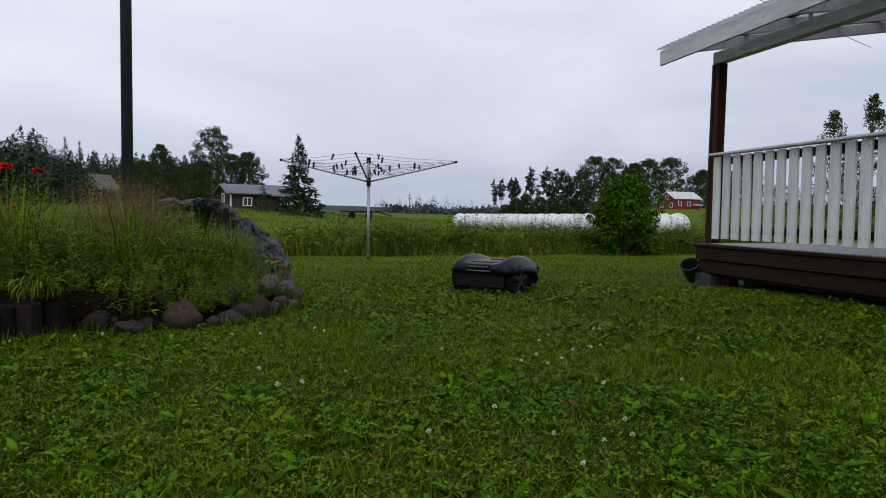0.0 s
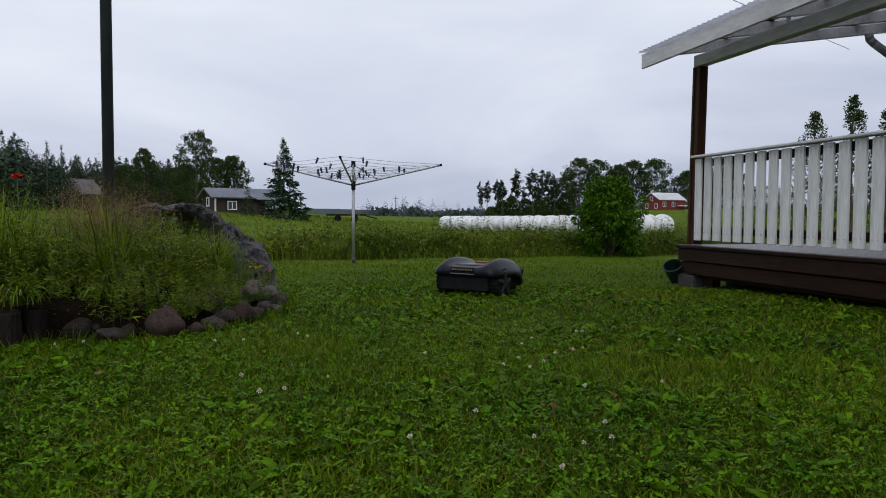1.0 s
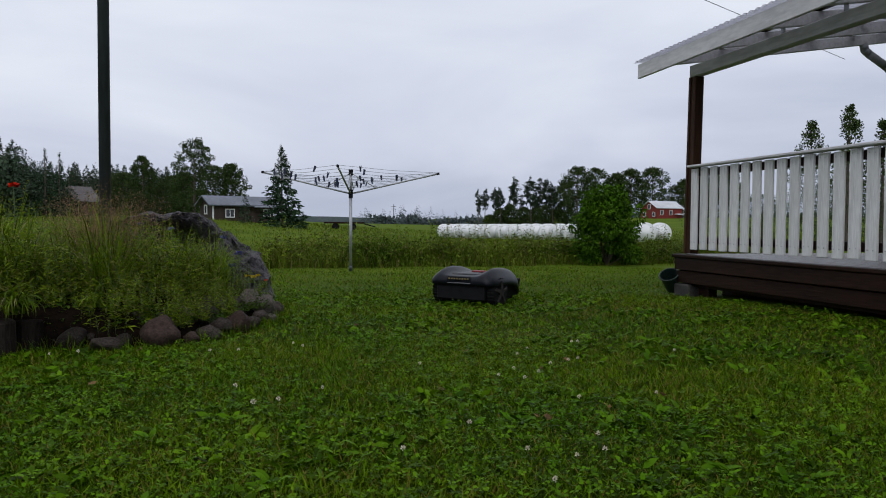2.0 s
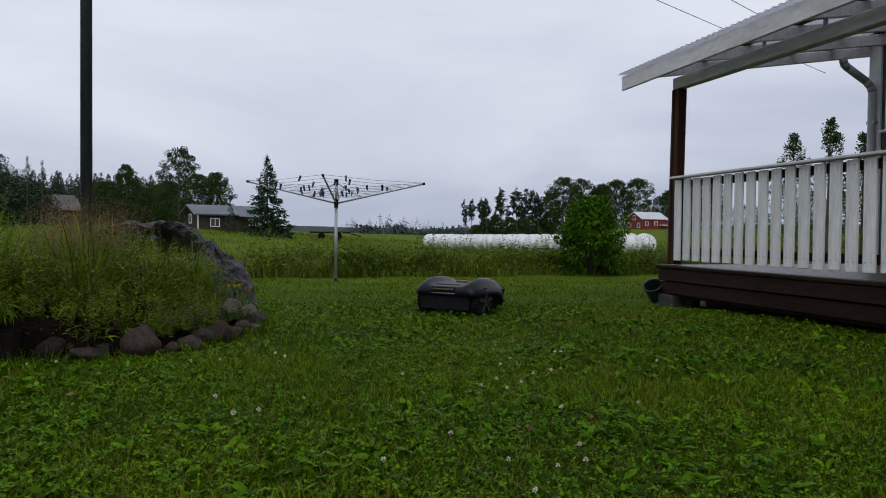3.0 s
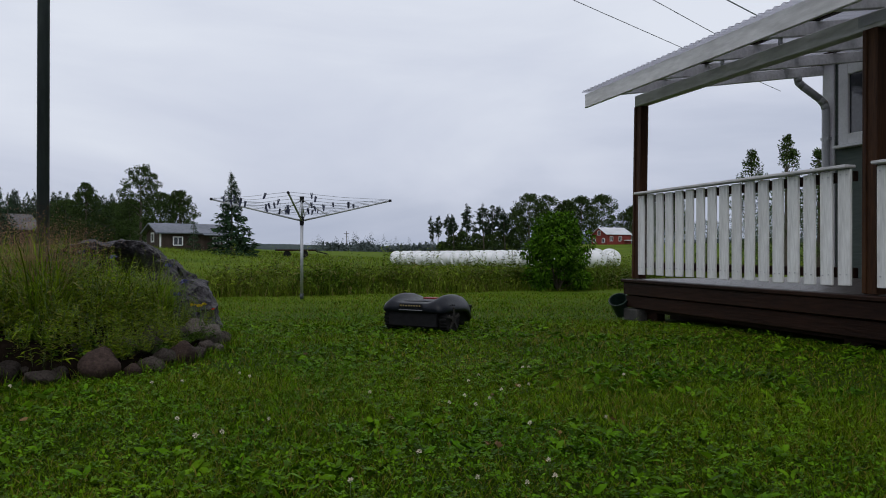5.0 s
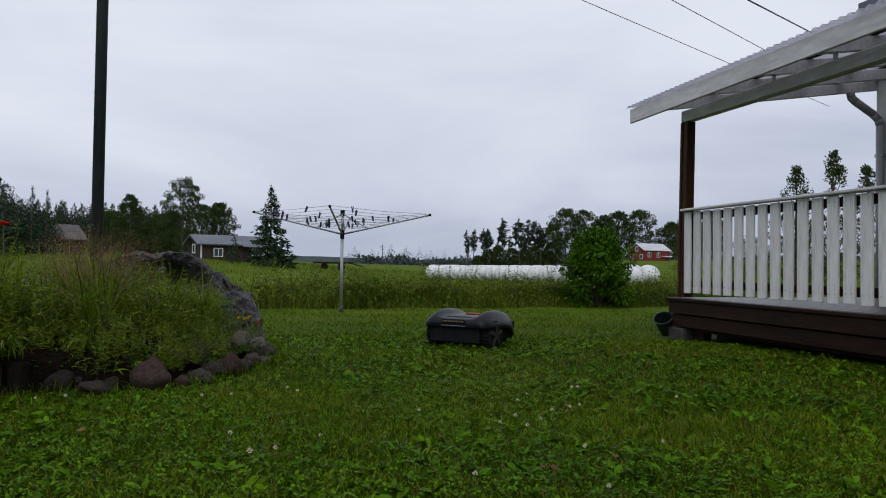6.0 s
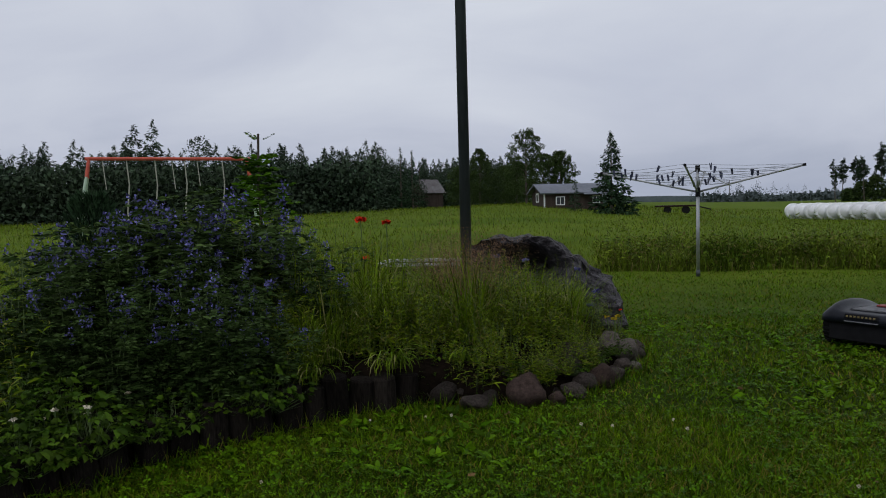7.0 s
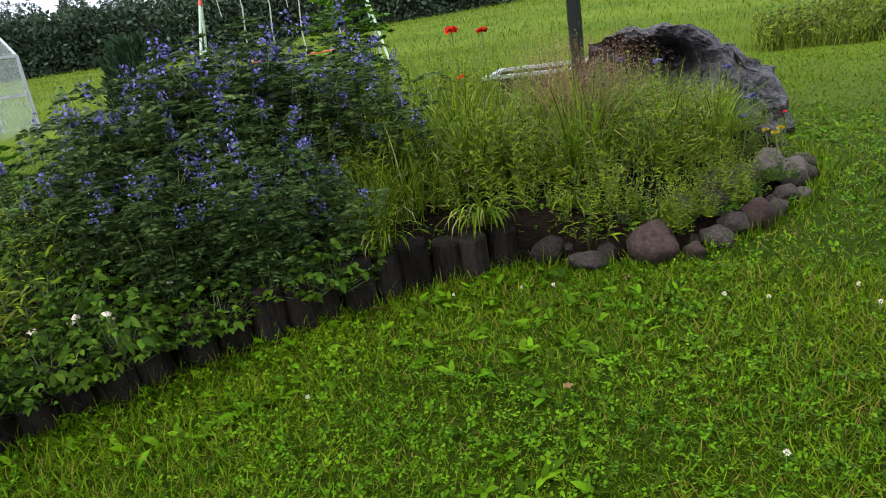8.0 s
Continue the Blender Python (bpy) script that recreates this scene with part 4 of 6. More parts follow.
def make_edging():
    rr = random.Random(11)
    # short upright logs along the near part
    logs = []
    for k in range(4):
        bm = bmesh.new()
        rod(bm, (0, 0, -0.06), (0, 0, 0.205), 0.066, 0.063, seg=14)
        bmesh.ops.bevel(bm, geom=[e for e in bm.edges if e.verts[0].co.z > 0.18 and e.verts[1].co.z > 0.18], offset=0.008, segments=1, affect="EDGES")
        for v in bm.verts:
            v.co += Vector((noise.noise(v.co * 18 + Vector((k, 0, 0))), noise.noise(v.co * 18 + Vector((0, k, 5))), 0)) * 0.006
        me = bpy.data.meshes.new("edging_log")
        bm.to_mesh(me)
        bm.free()
        me.materials.append(M_SHADELOG)
        logs.append(me)
    for p, d in along(EDGE[:7], 0.128):
        ob = new("edging_log", rr.choice(logs))
        ob.matrix_basis = pose(p.x + rr.uniform(-0.016, 0.016), p.y + rr.uniform(-0.016, 0.016), hz(p.x, p.y) + rr.uniform(-0.05, 0.012), rr.uniform(-5, 5), rr.uniform(-5, 5), rr.uniform(0, 360))
        tagged(ob, "weathered upright log edging the flower bed, painted dark for overhang shade", "log", "edging logs")
    stones = {"grey": [stone_mesh(k) for k in range(5)], "pink": [stone_mesh(k + 7, M_PINKSTONE) for k in range(3)], "pale": [stone_mesh(k + 12, M_PALESTONE) for k in range(3)]}
    words = {"grey": "rounded dark grey field stone edging the flower bed", "pink": "rounded reddish field stone edging the flower bed", "pale": "rounded pale grey field stone edging the flower bed"}
    # field stones round the end of the bed: x, y, width, height, lift above the lawn, colour
    spec = [(-0.77, 3.66, 0.12, 0.10, 0.02, "grey"), (-0.60, 3.60, 0.15, 0.13, 0.0, "grey"), (-0.48, 3.74, 0.20, 0.16, 0.05, "grey"), (-0.42, 3.53, 0.16, 0.08, 0.0, "grey"),
            (-0.18, 3.62, 0.215, 0.165, 0.0, "pink"), (-0.02, 3.64, 0.09, 0.075, 0.0, "pink"), (-0.10, 3.93, 0.17, 0.13, 0.06, "grey"), (0.03, 4.22, 0.21, 0.15, 0.08, "grey"),
            (0.06, 3.80, 0.15, 0.09, 0.0, "grey"), (0.12, 3.90, 0.14, 0.09, 0.03, "grey"), (0.16, 4.42, 0.18, 0.12, 0.08, "grey"), (0.27, 4.60, 0.15, 0.15, 0.08, "pale"), (0.37, 4.56, 0.15, 0.15, 0.04, "pale"),
            (0.21, 4.02, 0.135, 0.13, 0.01, "pink"), (0.29, 4.18, 0.12, 0.08, 0.0, "grey"), (0.41, 4.42, 0.10, 0.07, 0.0, "pale"), (0.42, 4.80, 0.16, 0.12, 0.0, "grey"), (0.45, 5.05, 0.15, 0.10, 0.0, "grey"),
            (-0.32, 3.76, 0.17, 0.14, 0.05, "grey"), (-0.54, 3.66, 0.15, 0.14, 0.02, "grey"), (-0.36, 3.62, 0.10, 0.09, 0.0, "grey"), (-0.68, 3.62, 0.12, 0.11, 0.0, "grey"), (-0.20, 3.80, 0.15, 0.12, 0.05, "grey"), (-0.66, 3.78, 0.15, 0.12, 0.05, "grey"), (0.02, 4.02, 0.15, 0.12, 0.06, "grey"), (-0.88, 3.55, 0.11, 0.09, 0.0, "grey"), (0.34, 4.36, 0.10, 0.08, 0.02, "grey")]
    # small ones wedged between
    for p, d in along(EDGE[7:], 0.16):
        w = rr.uniform(0.05, 0.09)
        spec.append((p.x + rr.uniform(-0.10, 0.0), p.y + rr.uniform(-0.02, 0.10), w, w * 0.7, 0.0, "grey"))
    for x, y, w, h, up, tone in spec:
        ob = new("edge_stone", rr.choice(stones[tone]))
        ob.matrix_basis = pose(x, y, hz(x, y) + up + h * 0.40, rr.uniform(-16, 16), rr.uniform(-16, 16), rr.uniform(0, 360)) @ Matrix.Diagonal((w * 0.5 * rr.uniform(0.98, 1.1), w * 0.5 * rr.uniform(0.82, 1.0), h * 0.5, 1))
        tagged(ob, words[tone], "stone", "edging stones")


make_edging()


# ---- far things ----
def at_az(az, r):
    return 0.3 + r * math.sin(radians(az)), -0.4 + r * math.cos(radians(az))


def make_bales():
    bm = bmesh.new()
    rod(bm, (0, -0.6, 0), (0, 0.6, 0), 0.64, seg=28)
    bmesh.ops.bevel(bm, geom=[e for e in bm.edges if abs(e.verts[0].co.y - e.verts[1].co.y) < 1e-4], offset=0.20, segments=4, affect="EDGES")
    for v in bm.verts:
        v.co *= 1 + 0.02 * noise.noise(v.co * 2.5)
    for f in bm.faces:
        f.smooth = True
    me = bpy.data.meshes.new("silage_bale")
    bm.to_mesh(me)
    bm.free()
    me.materials.append(M_WRAP)
    rr = random.Random(3)
    a, b = Vector(at_az(30.7, 45.0)), Vector(at_az(14.35, 66.0))
    L = (b - a).length
    n = int(L / 1.37)
    for row in range(2):
        for i in range(n):
            p = a.lerp(b, i / n)
            d = (b - a).normalized()
            q = p + Vector((d.y, -d.x)) * (1.28 * row * 1)
            ob = new("silage_bale", me)
            ob.matrix_basis = pose(q.x, q.y, hz(q.x, q.y) + 0.60, rr.uniform(-2, 2), rr.uniform(0, 360), -math.degrees(math.atan2(q.x, q.y)) + 8 + rr.uniform(-4, 4))
            tagged(ob, "round hay bale in shiny white plastic wrap", "hay bale", "row of bales on the field")


make_bales()


def gable(name, label, category, az, r, size, turn, wall_m, roof_m, openings, rise=0.3, over=0.35, base_off=0.0):
    """A gabled building: size is length, depth, wall height; openings as (along, up, width, height, face)."""
    x, y = at_az(az, r)
    h = thing(name, label, category, at=(x, y, hz(x, y) + base_off), turn=turn)
    L, D, H = size
    top = D / 2 * rise * 2
    part("wall", prism([(-D / 2, -0.4), (D / 2, -0.4), (D / 2, H), (0, H + top), (-D / 2, H)], L), wall_m, h).rotation_euler = (0, 0, radians(90))
    for s in (-1, 1):
        a = math.atan2(top, D / 2)
        w = math.hypot(D / 2, top) + over
        ob = part("roof_slope", boxed((L + 2 * over, w, 0.10), bevel=0.01), roof_m, h)
        ob.matrix_basis = Matrix.Translation((0, s * (D / 4 + over / 2 * math.cos(a)), H + top / 2 - over / 2 * math.sin(a) + 0.08)) @ Matrix.Rotation(-s * a, 4, "X")
    for u, z, w, hh, face in openings:
        y0 = -D / 2 - 0.03 if face == "front" else 0
        if face == "front":
            win = part("window", boxed((w, 0.05, hh), (u, y0, z)), M_WINDOW, h)
            fw = 0.11 * w
            for s in (-1, 1):
                part("window_frame", boxed((fw, 0.07, hh + 2 * fw), (u + s * (w / 2 + fw / 2), y0 - 0.01, z)), M_TRIM, win)
                part("window_frame", boxed((w, 0.07, fw), (u, y0 - 0.01, z + s * (hh / 2 + fw / 2))), M_TRIM, win)
            part("mullion", boxed((fw * 0.6, 0.07, hh), (u, y0 - 0.01, z)), M_TRIM, win)
        else:
            win = part("window", boxed((0.05, w, hh), (-L / 2 - 0.03, u, z)), M_WINDOW, h)
            for s in (-1, 1):
                part("window_frame", boxed((0.07, 0.09, hh + 0.18), (-L / 2 - 0.04, u + s * (w / 2 + 0.045), z)), M_TRIM, win)
                part("window_frame", boxed((0.07, w, 0.09), (-L / 2 - 0.04, u, z + s * (hh / 2 + 0.045))), M_TRIM, win)
    return h


def make_buildings():
    cot = gable("cottage", "low grey-brown board cottage with a tin roof", "house", -1.35, 54, (4.4, 3.0, 1.12), 20, M_GREYBOARD, M_TIN,
                [(-1.0, 0.55, 0.55, 0.5, "front"), (1.7, 0.6, 0.45, 0.45, "front"), (0.0, 0.8, 0.4, 0.5, "side")], rise=0.19)
    part("porch_roof", boxed((1.6, 1.0, 0.06), (1.4, -1.7, 1.10), m=Matrix.Rotation(0.25, 4, "X")), M_TIN, cot)
    for u in (-2.28,):
        part("corner_board", boxed((0.10, 0.08, 1.3), (u + 0.1, -1.53, 0.45)), M_TRIM, cot)
    gable("barn", "old grey barn with a streaked tin roof at the wood's edge", "barn", -12.35, 98, (2.9, 3.6, 2.15), 46, M_GREYBOARD, M_RUST, [], rise=0.46)
    red = gable("red_house", "red board farmhouse with white trim and a pale roof", "house", 31.9, 165, (6.6, 5.6, 2.2), 6, M_FALU, M_PALETIN,
                [(-2.1, 1.2, 0.7, 0.9, "front"), (0.3, 1.2, 0.7, 0.9, "front"), (0.0, 2.5, 0.8, 0.9, "side"), (-1.6, 0.8, 0.8, 0.9, "side"), (1.6, 0.8, 0.8, 0.9, "side")], rise=0.26)
    part("veranda", boxed((1.8, 1.2, 0.2), (2.2, -3.4, 0.9)), M_TRIM, red, "white veranda rail")


make_buildings()


def make_trailer():
    x, y = at_az(6.9, 60)
    t = thing("farm_trailer", "low dark flat-bed farm trailer standing in the meadow", "trailer", at=(x, y, hz(x, y)), turn=-6)
    part("bed", boxed((3.3, 1.6, 0.14), (0, 0, 0.62), bevel=0.02), M_BROWNWOOD, t)
    for s in (-1, 1):
        part("wheel", rodded((s * 0.7, -0.7, 0.3), (s * 0.7, -0.55, 0.3), 0.3, seg=16), M_TYRE, t)
        part("wheel", rodded((s * 0.7, 0.55, 0.3), (s * 0.7, 0.7, 0.3), 0.3, seg=16), M_TYRE, t)
    part("drawbar", rodded((1.65, 0, 0.55), (2.6, 0, 0.3), 0.05), M_BLACK, t)


make_trailer()


def make_power():
    x, y = at_az(10.85, 393)
    p = thing("power_pole", "distant wooden power pole with a crossarm", "power pole", at=(x, y, hz(x, y)))
    part("pole", rodded((0, 0, 0), (0, 0, 11.0), 0.22, 0.16, seg=8), M_BARK, p)
    part("crossarm", boxed((3.0, 0.2, 0.22), (0, 0, 9.6)), M_BARK, p)
    part("crossarm", boxed((2.0, 0.2, 0.2), (0, 0, 8.2)), M_BARK, p)
    # lines overhead towards the house
    for az0, e0, az1, e1, lab in ((30.4, 0.334, 37.0, 0.2724, "thin"), (36.1, 0.3264, 39.5, 0.2857, "thin"), (41.2, 0.318, 43.0, 0.296, "thick")):
        a, b = Vector((*at_az(az0, 11.0), 0.66 + 11.0 * e0)), Vector((*at_az(az1, 13.0), 0.66 + 13.0 * e1))
        d = b - a
        w = thing("overhead_wire", "thin dark overhead wire running to the house", "wire", "overhead wires")
        pts = [a - d * 2.5, a, b, b + d * 1.6]
        part("cable", tube_along(pts, 0.006 if lab == "thin" else 0.010, 6), M_LINE, w)


make_power()


# ---- trees ----
def tree_crown(h, base, spread, n, leaf, shape="round", seed=1):
    """Leaf clumps over limbs: returns places and quads, with uneven outline and gaps."""
    g = np.random.default_rng(seed)
    k = 230 if shape != "tip" else 170
    cz = g.uniform(0, 1, k) ** 0.8
    if shape == "round":
        rad = spread * np.sqrt(np.clip(1 - (2 * cz - 0.85) ** 2 * 0.75, 0.05, 1)) * np.sqrt(g.uniform(0.05, 1.0, k))
    else:
        rad = spread * (1.05 - cz) * g.uniform(0.4, 1.0, k)
    a = g.uniform(0, 2 * np.pi, k)
    C = np.stack([np.cos(a) * rad, np.sin(a) * rad, base + (h - base) * (0.04 + 0.92 * cz)], axis=1)
    size = spread * g.uniform(0.09, 0.22, k) * (1.1 - 0.4 * cz) * (0.6 if shape == "tip" else 1.0)
    idx = g.integers(0, k, n)
    d = unit(g.normal(size=(n, 3)))
    P = C[idx] + d * (size[idx] * g.uniform(0.3, 1.0, n) ** 0.4)[:, None] * np.array([1, 1, 0.8])
    D = d + g.normal(size=(n, 3)) * 0.6 + np.array([0, 0, -0.15])
    return leaf_mesh(P, D, g.uniform(0.7, 1.3, n) * leaf, g.uniform(0.5, 0.9, n) * leaf), C


def broad_tree(name, label, x, y, h, spread, seed, material, n=2600, leaf=None, base=0.18, shape="round", category="tree", group=""):
    t = thing(name, label, category, group, at=(x, y, hz(x, y) - 0.05))
    (V, Q), C = tree_crown(h, h * base, spread, n, leaf or h * 0.032, shape, seed)
    bm = bmesh.new()
    rod(bm, (0, 0, 0), (0, 0, h * 0.55), h * 0.018, h * 0.009, seg=8)
    rod(bm, (0, 0, h * 0.55), (0, 0, h * 0.93), h * 0.009, h * 0.002, seg=6)
    for c in C[:12]:
        rod(bm, (0, 0, max(h * 0.12, c[2] - h * 0.14)), c, h * 0.005, h * 0.0015, seg=5)
    part("trunk", bm, M_BARK, t)
    part("crown", polymesh("crown", V, [Q], material), None, t)
    return t


def conifer_arrays(h, spread, seed, whorls=16, per=9, bits=16, base=0.06, fat=1.0):
    g = np.random.default_rng(seed)
    P, D, L, W = [], [], [], []
    for i in range(whorls):
        f = i / (whorls - 1)
        z = h * (base + (0.98 - base) * f)
        reach = spread * (1 - f) ** 0.85 * 1.0 + 0.015 * h
        for a in g.uniform(0, 2 * np.pi, per):
            z = h * (base + (0.98 - base) * f) + g.uniform(-0.6, 0.6) * h / whorls
            rr = reach * g.uniform(0.7, 1.12)
            s = g.uniform(0.12, 1, bits)
            x, y = np.cos(a) * rr * s, np.sin(a) * rr * s
            zz = z - 0.35 * rr * s + 0.18 * rr * s ** 3 + g.normal(0, 0.014 * h, bits)
            P.append(np.stack([x, y, zz], axis=1) + g.normal(0, 0.02 * h / 5, (bits, 3)))
            D.append(np.stack([np.cos(a) + g.normal(0, 0.7, bits), np.sin(a) + g.normal(0, 0.7, bits), g.normal(-0.35, 0.4, bits)], axis=1))
            L.append(fat * g.uniform(0.6, 1.2, bits) * (0.24 * reach + 0.014 * h))
            W.append(fat * g.uniform(0.35, 0.6, bits) * (0.13 * reach + 0.009 * h))
    P.append(np.array([[0, 0, h * 0.94]] * 6))
    D.append(np.stack([g.normal(0, 0.15, 6), g.normal(0, 0.15, 6), np.ones(6)], axis=1))
    L.append(np.full(6, h * 0.07))
    W.append(np.full(6, h * 0.012))
    return leaf_mesh(np.concatenate(P), np.concatenate(D), np.concatenate(L), np.concatenate(W))


def spruce(x, y, h, spread, seed, label, whorls=22, per=11, bits=18):
    t = thing("spruce_tree", label, "tree", at=(x, y, hz(x, y) - 0.03))
    part("trunk", rodded((0, 0, 0), (0, 0, h * 0.97), h * 0.017, h * 0.003, seg=8), M_BARK, t)
    V, Q = conifer_arrays(h, spread, seed, whorls, per, bits, 0.04)
    part("crown", polymesh("crown", V, [Q], M_NEEDLE), None, t)


def pine(x, y, h, seed, lean=0.0):
    t = thing("pine_tree", "tall distant pine with a bare trunk and clumped crown", "tree", "pines across the field", at=(x, y, hz(x, y) - 0.1))
    g = np.random.default_rng(seed)
    bm = bmesh.new()
    rod(bm, (0, 0, 0), (lean, 0, h * 0.95), h * 0.012, h * 0.004, seg=6)
    part("trunk", bm, M_BARK, t)
    V, Q = conifer_arrays(h, h * g.uniform(0.12, 0.18), seed, 10, 6, 20, g.uniform(0.42, 0.60), fat=1.7)
    k = (0.6 + 0.4 * np.abs(np.sin(V[:, 2] / h * 16.0 + seed))) * np.interp(V[:, 2] / h, [0.4, 0.6, 0.85, 1.0], [0.35, 0.75, 1.55, 1.5])
    V = V * np.stack([k, k, np.ones(len(V))], axis=1) + np.stack([lean * V[:, 2] / h, 0 * k, 0 * k], axis=1)
    part("crown", polymesh("crown", V, [Q], M_PINE), None, t)


def make_trees():
    spruce(1.92, 45.0, 5.0, 1.5, 4, "young dark green spruce with drooping boughs in the meadow", 19, 9, 26)
    x, y = at_az(-0.73, 49)
    spruce(x, y, 2.15, 0.62, 6, "small spruce in front of the cottage", 14, 8, 12)
    for az, r, h, s, sd, shp in ((-4.45, 72, 7.7, 2.05, 3, "round"), (-1.75, 74, 5.7, 1.9, 9, "round"), (-8.1, 84, 6.9, 1.65, 14, "round"), (-3.1, 78, 5.6, 2.4, 21, "round"), (-6.2, 88, 4.9, 2.4, 23, "round"), (-5.2, 82, 5.0, 2.2, 24, "round"), (-9.4, 90, 5.4, 2.4, 25, "round")):
        x, y = at_az(az, r)
        broad_tree("birch_tree", "tall leafy birch behind the cottage", x, y, h, s, sd, M_BIRCH, 16000, leaf=0.115, shape=shp, group="birches by the cottage", base=0.02)
    for az, r, h, s, sd in ((25.5, 205, 16.6, 6.0, 31), (26.9, 208, 15.6, 5.4, 32), (28.5, 210, 13.6, 4.4, 33), (29.6, 206, 14.2, 4.6, 34), (31.2, 205, 14.4, 5.4, 35), (24.5, 212, 13, 4, 36), (33.4, 208, 11, 4, 37), (34.8, 190, 11.5, 4.2, 38), (36.5, 190, 12, 4, 40)):
        x, y = at_az(az, r)
        broad_tree("broadleaf_tree", "large dark broadleaf tree beyond the field", x, y, h, s, sd, M_BIRCH, 10000, leaf=0.34, group="trees across the field", base=0.05)
    for i, (az, h) in enumerate(((17.75, 10.3), (18.15, 10.8), (19.0, 11.4), (19.5, 10.9), (20.45, 14.0), (21.1, 9.5), (21.9, 13.8), (22.5, 14.2), (23.1, 13.9), (23.6, 12.4), (20.0, 7.5), (22.2, 11.0))):
        x, y = at_az(az, 205 + 6 * (i % 3))
        pine(x, y, h, 60 + i, (-0.6, 0.4, 0.0)[i % 3])
    for i, (az, h, s) in enumerate(((19.4, 5.2, 2.3), (20.2, 6.4, 2.6), (21.3, 5.6, 2.6), (22.2, 5.4, 2.8), (23.0, 6.4, 3.0), (23.9, 5.2, 3.0), (18.6, 3.2, 2.0))):
        x, y = at_az(az, 208)
        broad_tree("broadleaf_tree", "low dark broadleaf tree under the pines", x, y, h, s, 80 + i, M_BIRCH, 1500, leaf=0.5, group="trees across the field", base=0.0)
    for az, r, h, sd in ((-13.5, 90, 7.2, 71), (-12.9, 93, 6.0, 72), (-14.4, 92, 7.8, 73)):
        x, y = at_az(az, r)
        spruce(x, y, h, h * 0.22, sd, "dark spruce beside the old barn", 15, 9, 12)
    # beside the porch, seen through and over the railing
    for az, r, h, s, sd, shp in ((42.1, 38, 6.1, 2.3, 50, "tip"), (44.4, 36, 6.4, 2.0, 51, "tip"), (46.5, 37, 5.8, 2.0, 52, "tip"), (34.6, 75, 6.0, 1.9, 53, "round"), (39.0, 60, 3.6, 2.2, 54, "round"), (43.0, 58, 4.0, 2.6, 55, "round")):
        x, y = at_az(az, r)
        broad_tree("young_birch", "slender young birch behind the porch", x, y, h, s, sd, M_BIRCH, 6000, leaf=0.085, shape=shp, group="birches behind the porch", base=0.02)


make_trees()


